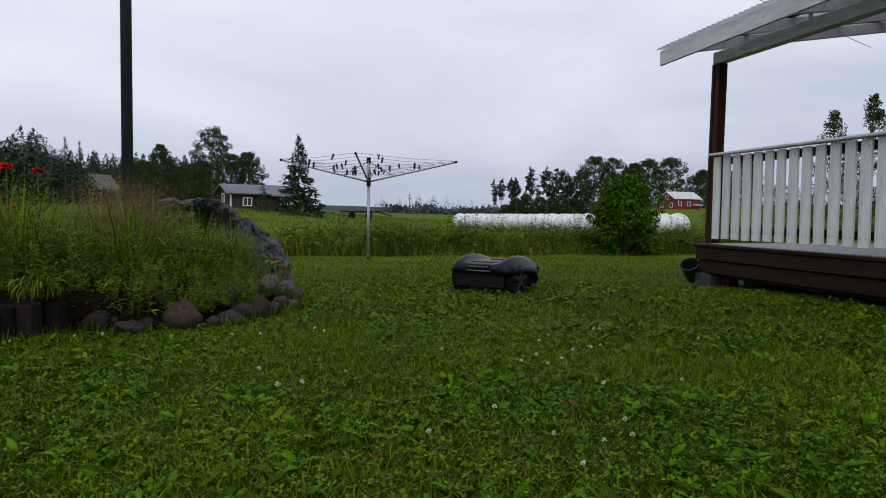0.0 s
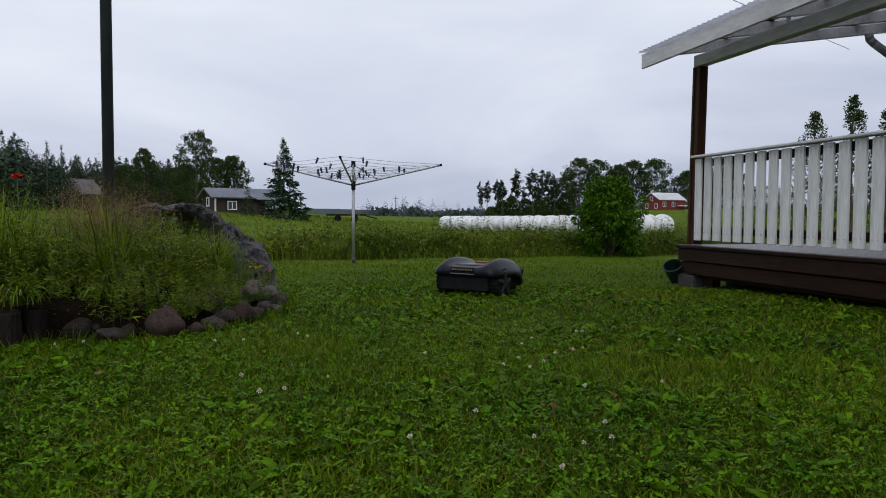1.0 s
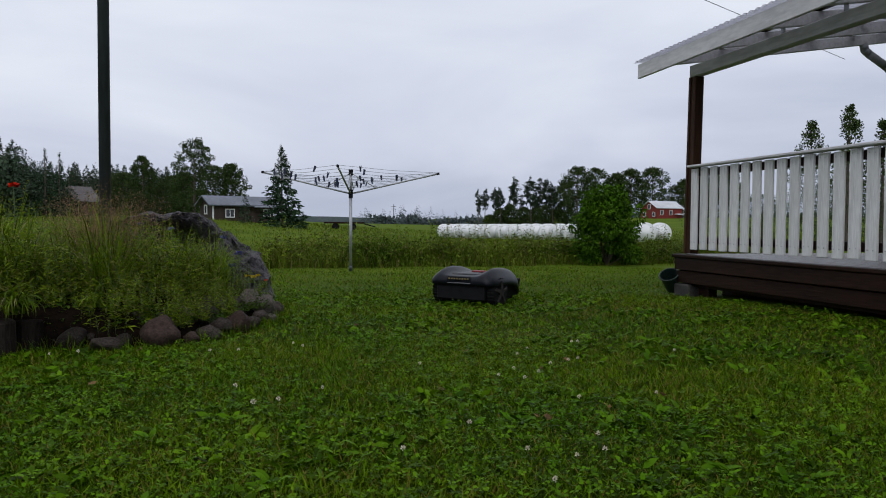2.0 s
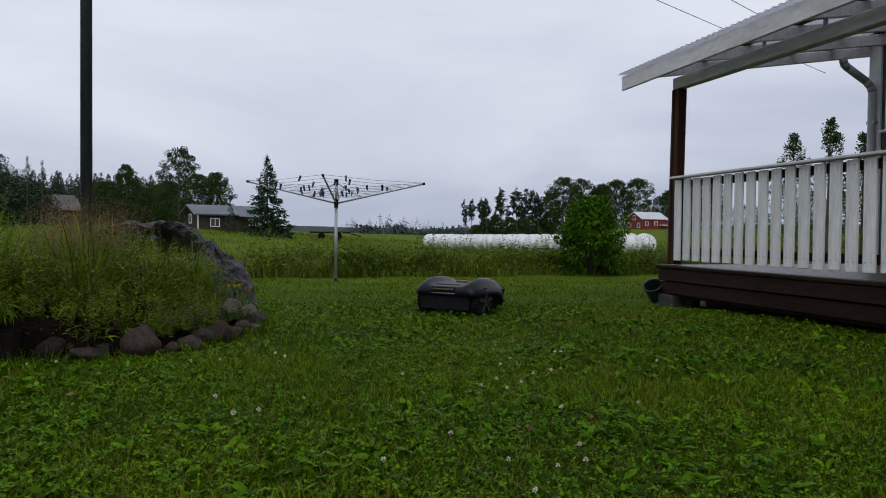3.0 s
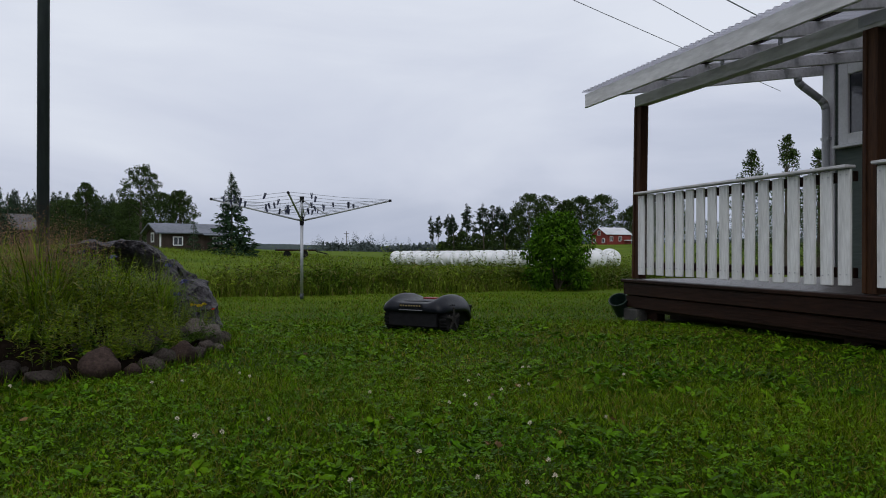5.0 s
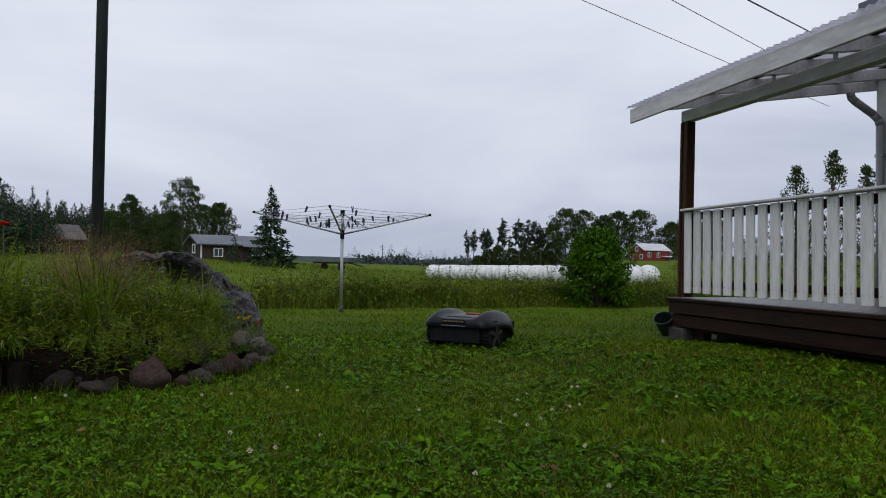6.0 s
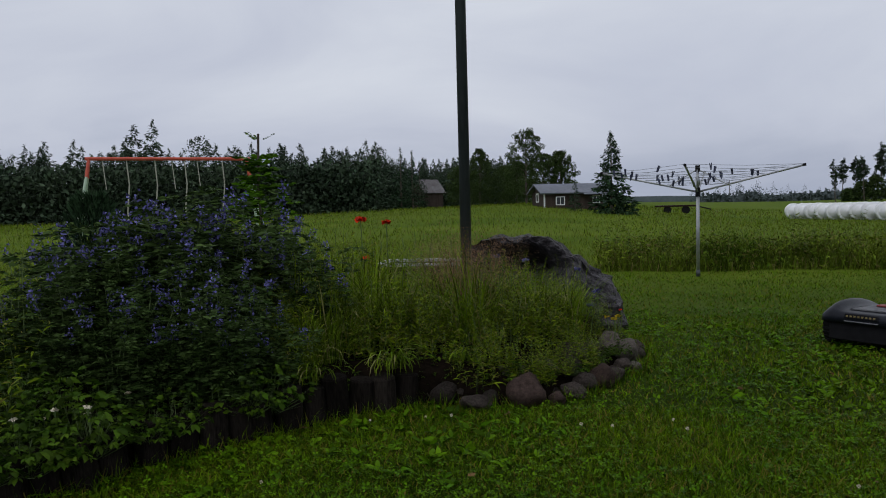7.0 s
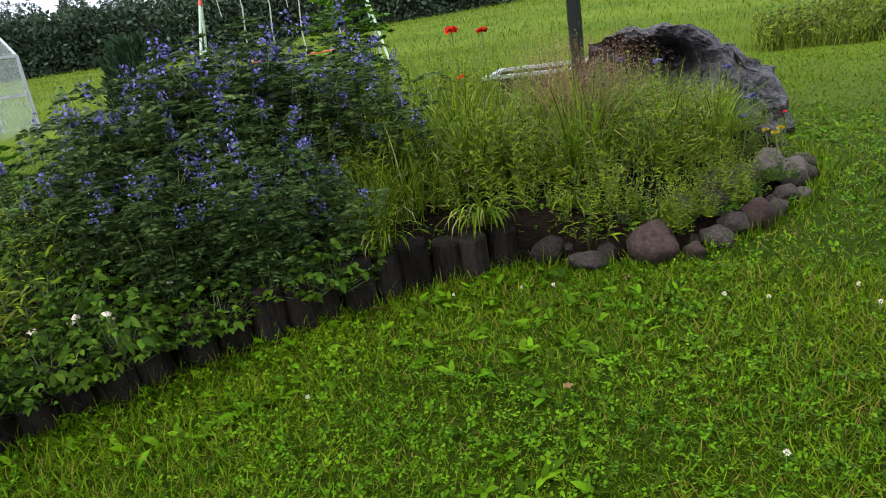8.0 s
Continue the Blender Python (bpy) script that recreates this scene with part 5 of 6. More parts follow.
def make_woods():
    """The far wood's edge on the hill, and the line of woods on the horizon: too many trees to count."""
    parts = []
    g = np.random.default_rng(12)
    for i in range(560):
        az = g.uniform(-75, -5.5) if i < 430 else g.uniform(-17, -5.0)
        r = g.uniform(78, 125) if az < -16 else g.uniform(105, 140)
        x, y = at_az(az, r)
        h = g.uniform(5.4, 9.2) * (1.04 if az < -16 else 0.74) * r / 100
        if abs(az + 33) < 4 and g.random() < 0.15:
            h *= 1.3
        if abs(az + 12) < 2.2 and r < 112:
            continue
        if g.random() < 0.84:
            V, Q = conifer_arrays(h, h * g.uniform(0.24, 0.34), 200 + i, 17, 7, 9, fat=1.5)
        else:
            (V, Q), _ = tree_crown(h * 0.94, h * 0.05, h * 0.25, 1500, h * 0.022, "round", 200 + i)
        parts.append((V + np.array([x, y, hz(x, y)]), [Q]))
    # undergrowth along the wood's foot
    n = 80000
    az = g.uniform(-75, -6, n)
    r = np.where(az < -16, g.uniform(76, 84, n), g.uniform(101, 108, n))
    P = np.stack([0.3 + r * np.sin(np.radians(az)), -0.4 + r * np.cos(np.radians(az)), np.zeros(n)], axis=1)
    P[:, 2] = height(P[:, 0], P[:, 1]) + g.uniform(0, 1, n) ** 1.4 * np.where(az < -16, 5.4, 3.8)
    V, Q = leaf_mesh(P, g.normal(size=(n, 3)), g.uniform(0.3, 0.7, n), g.uniform(0.2, 0.42, n))
    parts.append((V, [Q]))
    V, G = joined(parts)
    tagged(new("far_wood", polymesh("far_wood", V, G, M_HAZEWOOD)), "dense dark mixed wood along the hill, paled with painted haze", "wood", kind="stuff")
    parts = []
    for i in range(200):
        az = g.uniform(8, 60)
        r = g.uniform(330, 420)
        x, y = at_az(az, r)
        h = g.uniform(5.0, 8.0) * (1.45 if 11.2 < az < 14 else 1.15 if az < 18 else 0.9)
        V, Q = conifer_arrays(h * 0.85, h * 0.40, 600 + i, 8, 6, 7)
        parts.append((V + np.array([x, y, hz(x, y)]), [Q]))
    n = 9000
    az, r = g.uniform(9, 60, n), g.uniform(326, 345, n)
    P = np.stack([0.3 + r * np.sin(np.radians(az)), -0.4 + r * np.cos(np.radians(az)), np.zeros(n)], axis=1)
    P[:, 2] = height(P[:, 0], P[:, 1]) + g.uniform(-0.5, 4.2, n) * (0.75 + 0.25 * np.sin(az * 1.7) * np.sin(az * 0.6))
    V, Q = leaf_mesh(P, g.normal(size=(n, 3)), g.uniform(0.9, 2.2, n), g.uniform(0.7, 1.5, n))
    parts.append((V, [Q]))
    V, G = joined(parts)
    tagged(new("horizon_wood", polymesh("horizon_wood", V, G, M_HAZEHILL)), "dark line of woods on the horizon, haze mixed into its colour", "wood", kind="stuff")
    # low far ridge
    azs = np.radians(np.linspace(-80, 80, 160))
    R = 900.0
    top = np.array([4.5 + 5 * (0.5 + 0.5 * noise.noise((a * 6, 0.3, 0))) + 1.6 * noise.noise((a * 60, 1.0, 0)) for a in azs])
    V = np.concatenate([np.stack([R * np.sin(azs), R * np.cos(azs), np.full(160, -5.0)], 1), np.stack([R * np.sin(azs), R * np.cos(azs), top], 1),
                        np.stack([(R + 60) * np.sin(azs), (R + 60) * np.cos(azs), np.full(160, -5.0)], 1)])
    i = np.arange(159)[:, None]
    tagged(new("far_ridge", polymesh("far_ridge", V, [i + np.array([0, 1, 161, 160]), i + np.array([160, 161, 321, 320])], M_HAZEHILL)), "low wooded ridge far off, haze grey in its colour", "ridge", kind="structure")


make_woods()


def make_swing():
    a, b = Vector((-10.75, 14.3, 0)), Vector((-7.85, 16.15, 0))
    c = (a + b) / 2
    d = (b - a)
    L, turn = d.length, math.degrees(math.atan2(d.y, d.x))
    z0 = hz(c.x, c.y)
    s = thing("swing_set", "metal swing frame with a red top bar and mint legs", "swing", at=(c.x, c.y, z0), turn=turn)
    top = 2.30 - z0
    part("top_bar", rodded((-L / 2 - 0.08, 0, top), (L / 2 + 0.08, 0, top), 0.04, seg=14), M_SWINGRED, s, "red painted top bar")
    for k in (-1, 1):
        for q in (-1, 1):
            leg = part("leg", rodded((k * (L / 2 + 0.38), q * 0.8, 0), (k * (L / 2 + 0.06), q * 0.13, top - 0.42), 0.03, seg=12), M_SWINGMINT, s)
            part("leg_sleeve", rodded((k * (L / 2 + 0.06), q * 0.13, top - 0.42), (k * L / 2, 0, top), 0.034, seg=12), M_SWINGRED, leg, "red upper leg")
        part("brace", rodded((k * (L / 2 + 0.22), -0.46, 0.95), (k * (L / 2 + 0.22), 0.46, 0.95), 0.02), M_SWINGMINT, s)
    for x in (-0.95, -0.35, 0.30, 1.15):
        part("rope", tube_along([(x, 0, top), (x + 0.04, 0.02, top - 0.6), (x - 0.02, 0, top - 1.2), (x, 0, top - 1.75)], 0.016, 6), M_ROPE, s)
    for x0, x1 in ((-0.95, -0.35), (0.30, 1.15)):
        part("seat", boxed((x1 - x0, 0.2, 0.035), ((x0 + x1) / 2, 0, top - 1.76), bevel=0.01), M_SWINGRED, s, "red plank seat")
    for x in (-1.45, 0.02, 0.58):
        part("chain", tube_along([(x, 0.0, top), (x + 0.06, 0, top - 0.7)], 0.010, 6), M_ROPE, s)


make_swing()


def make_greenhouse():
    gx, gy = -12.7, 9.0
    g = thing("greenhouse", "small aluminium greenhouse with hazy plastic panes", "greenhouse", at=(gx, gy, hz(gx, gy)), turn=-20)
    w, d, h, rg = 2.0, 2.6, 1.35, 1.95
    posts = [(-w / 2, -d / 2), (w / 2, -d / 2), (-w / 2, d / 2), (w / 2, d / 2), (w / 2, 0), (-w / 2, 0), (0, -d / 2)]
    for x, y in posts:
        part("post", boxed((0.05, 0.05, h if x else rg), (x, y, (h if x else rg) / 2)), M_ALU, g)
    for y in (-d / 2, 0, d / 2):
        for s in (-1, 1):
            part("rafter", rodded((s * w / 2, y, h), (0, y, rg), 0.025, seg=6), M_ALU, g)
    for x, z in ((-w / 2, h), (w / 2, h), (0, rg), (-w / 2, 0.7), (w / 2, 0.7)):
        part("rail", boxed((0.05, d, 0.05), (x, 0, z)), M_ALU, g)
    for z in (0.05, 0.7, h):
        part("rail", boxed((w, 0.05, 0.05), (0, -d / 2, z)), M_ALU, g)
    for s in (-1, 1):
        part("pane", boxed((0.008, d - 0.06, h - 0.05), (s * w / 2, 0, h / 2)), M_PLASTICPANE, g)
        part("pane", boxed((w - 0.06, 0.008, h - 0.05), (0, s * d / 2, h / 2)), M_PLASTICPANE, g)
        a = math.atan2(rg - h, w / 2)
        part("roof_pane", boxed((math.hypot(w / 2, rg - h), d, 0.008), (s * w / 4, 0, (h + rg) / 2), m=Matrix.Rotation(s * a, 4, "Y")), M_PLASTICPANE, g)


make_greenhouse()


# ---- plants of the bed ----
def stem_lines(g, n, h0, h1, lean, spread):
    """Feet and tips of stems that rise from a clump and lean outwards."""
    a = g.uniform(0, 2 * np.pi, n)
    r = spread * np.sqrt(g.uniform(0, 1, n))
    F = np.stack([np.cos(a) * r, np.sin(a) * r, np.zeros(n)], axis=1)
    H = g.uniform(h0, h1, n)
    b = g.uniform(0, 2 * np.pi, n)
    out = np.stack([np.cos(b), np.sin(b), np.zeros(n)], axis=1) * (g.uniform(0.3, 1, n) * lean)[:, None] + F * 0.6
    return F, F + out * H[:, None] + np.array([0, 0, 1.0]) * H[:, None]


def on_stems(F, T, f):
    """Places at the share f of each stem, which curves outwards."""
    return F + (T - F) * np.array([f ** 1.6, f ** 1.6, f])


def stem_mesh(F, T, w=0.005):
    """Each stem as three bent lengths."""
    V, Q = [], []
    for a, b in ((0.0, 0.4), (0.4, 0.75), (0.75, 1.0)):
        A, B = on_stems(F, T, a), on_stems(F, T, b)
        v, q = leaf_mesh(A, B - A, np.linalg.norm(B - A, axis=1) * 1.08, w)
        V.append((v, [q]))
    return joined(V)


def stuff(name, arrays, material, parent, label=""):
    """Too many small pieces to tell apart: one part."""
    return tagged(part(name, polymesh(name, *arrays, material), None, parent, label), kind="stuff")


def stems_and_leaves(seed, n_stems, h0, h1, lean, nodes, per_node, leaf_l, leaf_w, spread, up=0.2, droop=0.2, start=0.12, taper=0.4):
    """Upright stems with leaves all along. Returns stems, leaves and the stem tips."""
    g = np.random.default_rng(seed)
    F, T = stem_lines(g, n_stems, h0, h1, lean, spread)
    P, D, L = [], [], []
    for f in np.linspace(start, 1.0, nodes):
        c = on_stems(F, T, f)
        for _ in range(per_node):
            q = g.uniform(0, 2 * np.pi, n_stems)
            P.append(c + g.normal(0, 0.008, c.shape))
            D.append(np.stack([np.cos(q), np.sin(q), g.normal(up, 0.3, n_stems)], axis=1))
            L.append(leaf_l * g.uniform(0.6, 1.2, n_stems) * (1 - taper * f))
    P, D, L = np.concatenate(P), np.concatenate(D), np.concatenate(L)
    return stem_mesh(F, T), oval_mesh(P, D, L, L * leaf_w / leaf_l, droop), T


def ladder_plant(seed, tall):
    t = thing("blue_flowering_plant", "tall bushy perennial with pinnate leaves and blue flower clusters", "flowering plant", "blue perennials")
    g = np.random.default_rng(seed)
    F, T = stem_lines(g, 20, 0.50 * tall, 0.90 * tall, 0.34, 0.18)
    stuff("stem", stem_mesh(F, T, 0.006), M_STALK, t)
    P, D, L = [], [], []
    for f in np.linspace(0.18, 0.95, 8):
        c = on_stems(F, T, f)
        for _ in range(2):
            q = g.uniform(0, 2 * np.pi, len(F))
            P.append(c)
            D.append(np.stack([np.cos(q), np.sin(q), g.normal(0.35, 0.3, len(F))], axis=1))
            L.append(g.uniform(0.09, 0.17, len(F)) * (1.1 - 0.5 * f))
    stuff("foliage", frond_mesh(np.concatenate(P), np.concatenate(D), np.concatenate(L), 6, 0.060, 0.30), M_DARKLEAF, t)
    for tip in T[g.permutation(len(T))[:11]]:
        k = int(g.integers(20, 36))
        h = g.uniform(0.05, 0.10)
        P = tip + np.stack([g.normal(0, 0.017, k), g.normal(0, 0.017, k), g.uniform(-h, 0.4 * h, k)], axis=1)
        V, Q = leaf_mesh(P, g.normal(size=P.shape) + np.array([0, 0, 0.2]), g.uniform(0.014, 0.024, k), g.uniform(0.012, 0.019, k))
        stuff("flower_head", (V, [Q]), M_BLUE, t, "blue flower cluster")
    return t


def strap_clump(seed, tall):
    t = thing("grass_clump", "tall yellow-green grass clump arching in the bed", "grass clump", "grass clumps")
    g = np.random.default_rng(seed)
    n = 190
    P = np.stack([g.normal(0, 0.075, n), g.normal(0, 0.075, n), np.zeros(n)], axis=1)
    az = np.arctan2(P[:, 1], P[:, 0]) + g.normal(0, 0.7, n)
    stuff("foliage", arch_mesh(P, az, g.uniform(0.32, 0.74, n) * tall, g.uniform(0.004, 0.010, n), g.uniform(0.02, 0.22, n), g.uniform(0.3, 2.2, n) ** 1.1), M_STRAP, t)
    F, T = stem_lines(g, 7, 0.50 * tall, 0.74 * tall, 0.14, 0.10)
    P = np.concatenate([on_stems(F, T, f) for f in np.linspace(0.82, 1.0, 12)])
    V, Q = leaf_mesh(P + g.normal(0, 0.003, P.shape), g.normal(size=P.shape) * np.array([1, 1, 0.4]) + np.array([0, 0, 1.2]), 0.022, 0.006)
    stuff("flowering_stalk", joined([stem_mesh(F, T, 0.003), (V, [Q])]), M_FEATHER, t)
    return t


def drooping_tuft(seed, tall):
    t = thing("drooping_grass_tuft", "pale strap-leaved tuft hanging over the edging", "grass clump", "drooping tufts")
    g = np.random.default_rng(seed)
    n = 46
    P = np.stack([g.normal(0, 0.03, n), g.normal(0, 0.03, n), np.zeros(n)], axis=1)
    stuff("foliage", arch_mesh(P, g.normal(0, 0.6, n), g.uniform(0.18, 0.40, n) * tall, g.uniform(0.006, 0.012, n), g.uniform(0.2, 0.7, n), g.uniform(1.6, 3.0, n), 6), M_STRAP, t)
    return t


def goldenrod(seed, tall):
    t = thing("feathery_perennial", "bushy yellow-green perennial with narrow leaves", "plant", "feathery perennials")
    st, lv, T = stems_and_leaves(seed, 20, 0.30 * tall, 0.54 * tall, 0.34, 12, 3, 0.098, 0.0165, 0.17, up=0.6, droop=0.25, taper=0.6)
    stuff("stem", st, M_STALK, t)
    stuff("foliage", lv, M_FEATHER, t)
    return t


def leafy_spike(seed, tall):
    t = thing("leafy_spike_plant", "slender plant of upright leafy yellow-green spikes", "plant", "leafy spikes")
    st, lv, T = stems_and_leaves(seed, 7, 0.42 * tall, 0.66 * tall, 0.10, 24, 3, 0.030, 0.009, 0.09, up=0.5, droop=0.1, start=0.25, taper=0.6)
    stuff("stem", st, M_STALK, t)
    stuff("foliage", lv, M_FEATHER, t)
    return t


def broad_plant(seed, tall):
    t = thing("broad_leaved_plant", "low broad-leaved green plant spilling over the edging", "plant", "broad-leaved plants")
    g = np.random.default_rng(seed)
    n = 95
    a = g.uniform(0, 2 * np.pi, n)
    r = 0.19 * np.sqrt(g.uniform(0, 1, n))
    P = np.stack([np.cos(a) * r, np.sin(a) * r, (0.05 + 0.25 * g.uniform(0, 1, n) * (1.1 - r / 0.24)) * tall], axis=1)
    D = np.stack([np.cos(a), np.sin(a), g.normal(0.2, 0.35, n)], axis=1)
    L = g.uniform(0.022, 0.060, n)
    parts = []
    for da in (-0.8, 0.0, 0.8):
        c, sn = math.cos(da), math.sin(da)
        D2 = np.stack([D[:, 0] * c - D[:, 1] * sn, D[:, 0] * sn + D[:, 1] * c, D[:, 2]], axis=1)
        parts.append(oval_mesh(P, D2, L * (1.0 if da == 0 else 0.8), L * 0.55, 0.3))
    F = np.zeros((n, 3))
    V, Q = leaf_mesh(F + g.normal(0, 0.02, (n, 3)) * np.array([1, 1, 0]), P - F, np.linalg.norm(P, axis=1), 0.004)
    stuff("stem", (V, [Q]), M_STALK, t)
    stuff("foliage", joined(parts), M_BROAD, t)
    return t


def haze_grass(seed, tall):
    t = thing("panicle_grass", "reddish-brown haze of fine grass panicles by the flagpole", "ornamental grass", "panicle grasses")
    g = np.random.default_rng(seed)
    n = 85
    P = np.stack([g.normal(0, 0.06, n), g.normal(0, 0.06, n), np.zeros(n)], axis=1)
    L = g.uniform(0.42, 0.68, n) * tall
    D = np.stack([P[:, 0] * 3, P[:, 1] * 3, np.ones(n)], axis=1)
    V, Q = leaf_mesh(P, D, L, 0.003)
    stuff("stalk", (V, [Q]), M_BROWNGRASS, t)
    k = 28
    T = (P + unit(D) * L[:, None])
    T = (T[:, None, :] + g.normal(0, 1, (n, k, 3)) * np.array([0.03, 0.03, 0.06]) - np.array([0, 0, 0.04])).reshape(-1, 3)
    V, Q = leaf_mesh(T, g.normal(size=T.shape), g.uniform(0.007, 0.016, len(T)), 0.0028)
    stuff("plume", (V, [Q]), M_BROWNGRASS, t)
    return t


def plant_bed():
    rr = random.Random(21)
    kinds = {
        "ladder": [ladder_plant(k, 1.0) for k in range(5)],
        "strap": [strap_clump(30 + k, 1.0) for k in range(4)],
        "gold": [goldenrod(60 + k, 1.0) for k in range(5)],
        "spike": [leafy_spike(75 + k, 1.0) for k in range(3)],
        "broad": [broad_plant(90 + k, 1.0) for k in range(4)],
        "tuft": [drooping_tuft(110 + k, 1.0) for k in range(2)],
        "haze": [haze_grass(120, 1.0)],
    }
    used = set()
    taken = []

    def put(kind, x, y, s, z=None, turn=None):
        proto = rr.choice(kinds[kind])
        m = pose(x, y, soil_z(x, y) - 0.02 if z is None else z, rr.uniform(-4, 4), rr.uniform(-4, 4), rr.uniform(0, 360) if turn is None else turn)
        if proto.name in used:
            ob = copy_thing(proto, m)
        else:
            used.add(proto.name)
            ob = proto
            ob.matrix_basis = m
        ob.scale = (s, s, s * rr.uniform(0.92, 1.08))

    def free(x, y, d):
        if any((x - a) ** 2 + (y - b) ** 2 < d * d for a, b in taken):
            return False
        taken.append((x, y))
        return True

    def edge_gap(x, y):
        return min((Vector((x, y)) - p).length for p, _ in edge_pts)

    edge_pts = along(EDGE, 0.1)
    for _ in range(11000):
        x, y = rr.uniform(-3.6, 0.6), rr.uniform(0.4, 6.2)
        if not inside(np.array([x]), np.array([y]), BED)[0]:
            continue
        gap = edge_gap(x, y)
        az = math.degrees(math.atan2(x - 0.11, y - 0.05)) + rr.uniform(-1.8, 1.8)
        if abs(x + 0.33) < 0.95 and y > 5.6:
            continue
        if az < -22.5:
            # the blue mass, with low leafy plants before it
            if gap < 0.30:
                if gap > 0.06 and free(x, y, 0.14):
                    if y < 2.5:
                        put(rr.choice(("broad", "broad", "broad", "broad", "gold")), x, y, rr.uniform(0.75, 1.1))
                    else:
                        put(rr.choice(("broad", "ladder", "ladder", "gold")), x, y, rr.uniform(0.50, 0.70))
            elif gap < 1.75 and y < 4.7 and free(x, y, 0.18):
                low = 0.66 if gap < 0.5 else 0.92
                if az < -39.5 or (y < 2.5 and gap < 0.7):
                    if gap < 1.1:
                        put(rr.choice(("broad",) * 5 + ("spike", "ladder")), x, y, rr.uniform(0.75, 1.15))
                else:
                    side = 1.0 - 0.22 * min(1.0, abs(az + 30.5) / 8.0)
                    put("ladder" if rr.random() < 0.90 else "spike", x, y, low * side * rr.uniform(0.92, 1.2))
            elif gap >= 1.75 and az > -38 and free(x, y, 0.4):
                put("strap", x, y, rr.uniform(0.6, 0.9))
        elif az < -13.0:
            # tall arching grass
            if y < 5.6 and gap > 0.12 and free(x, y, 0.15):
                kind = "strap" if rr.random() < 0.72 and gap > 0.25 else rr.choice(("gold", "spike", "broad"))
                put(kind, x, y, rr.uniform(0.66, 0.96) * (0.66 if gap < 0.3 else 1.0) * (0.72 if y > 4.6 else 1.0))
        else:
            # feathery perennials, low towards the stones and the boulder
            if gap > 0.07 and y < 5.45 and free(x, y, 0.13):
                end = float(np.interp(x, [-0.9, -0.35, 0.0, 0.25], [0.90, 0.84, 0.70, 0.45])) * (0.50 if gap < 0.20 else 0.74 if gap < 0.34 else 1.0) * (0.84 if y > 4.9 else 1.0)
                put(rr.choice(("gold",) * 7 + ("spike", "strap", "strap")) if gap > 0.32 else rr.choice(("gold", "gold", "broad")), x, y, rr.uniform(0.78, 1.0) * end)
    # low plants that spill over the nearest logs
    for p, d in along(EDGE[1:5], 0.11):
        if p.y < 2.35 or rr.random() < 0.4:
            put("broad", p.x + d.y * 0.02, p.y - d.x * 0.02, rr.uniform(0.6, 1.0), 0.10)
    # low growth that leans over the stones
    for p, d in along(EDGE[6:12], 0.062):
        q = rr.uniform(0.05, 0.20)
        put(rr.choice(("gold", "broad", "broad")), p.x - d.y * q, p.y + d.x * q, rr.uniform(0.40, 0.70) * (1.0 if p.x < -0.1 else 0.65), 0.06)
    for x, y, s in ((-0.60, 4.50, 0.95), (-0.48, 4.60, 0.90), (-0.72, 4.58, 0.95), (-0.55, 4.38, 0.88), (-0.66, 4.46, 0.92)):
        put("haze", x, y, s)
    # pale strap leaves that hang over the last logs
    for x, y, s, turn in ((-0.84, 3.52, 0.85, -75), (-0.86, 3.56, 0.7, -50), (-1.16, 3.24, 0.7, -60), (-0.52, 3.74, 0.5, -80)):
        put("tuft", x, y, s, 0.19, turn)
    for x, y in ((-1.55, 5.15), (-1.42, 5.28), (-1.30, 5.15), (-1.62, 5.35), (-1.2, 5.35)):
        put("gold", x, y, rr.uniform(0.85, 1.1))
    # seed stalks behind the bed
    for x, y in ((-1.25, 5.9), (-1.1, 6.15), (-0.98, 5.95), (-1.38, 6.3), (-1.6, 5.9), (-1.75, 6.2), (-1.9, 5.6), (-1.5, 5.5), (-1.2, 5.6)):
        put("spike", x, y, rr.uniform(0.95, 1.2), hz(x, y) + 0.10)


plant_bed()


def flower(name, label, x, y, z0, h, petals, size, material, seed, foliage=True):
    t = thing(name, label, "flower", at=(x, y, z0))
    g = np.random.default_rng(seed)
    part("stalk", tube_along([(0, 0, 0), (0.01, 0.0, h * 0.5), (0.0, 0.0, h)], 0.004, 5), M_STALK, t)
    a = np.linspace(0, 2 * np.pi, petals, endpoint=False) + g.uniform(0, 1)
    P = np.tile([[0, 0, h]], (petals, 1))
    D = np.stack([np.cos(a), np.sin(a), g.uniform(0.2, 0.9, petals)], axis=1)
    V, Q = leaf_mesh(P, D, size, size * 0.95, 0.2, 0.1)
    part("blossom", polymesh("blossom", V, [Q], material), None, t)
    if foliage:
        st, lv, _ = stems_and_leaves(seed, 12, h * 0.35, h * 0.78, 0.28, 9, 3, 0.085, 0.02, 0.08)
        V, G = joined([st, lv])
        part("foliage", polymesh("foliage", V, G, M_FEATHER), None, t)


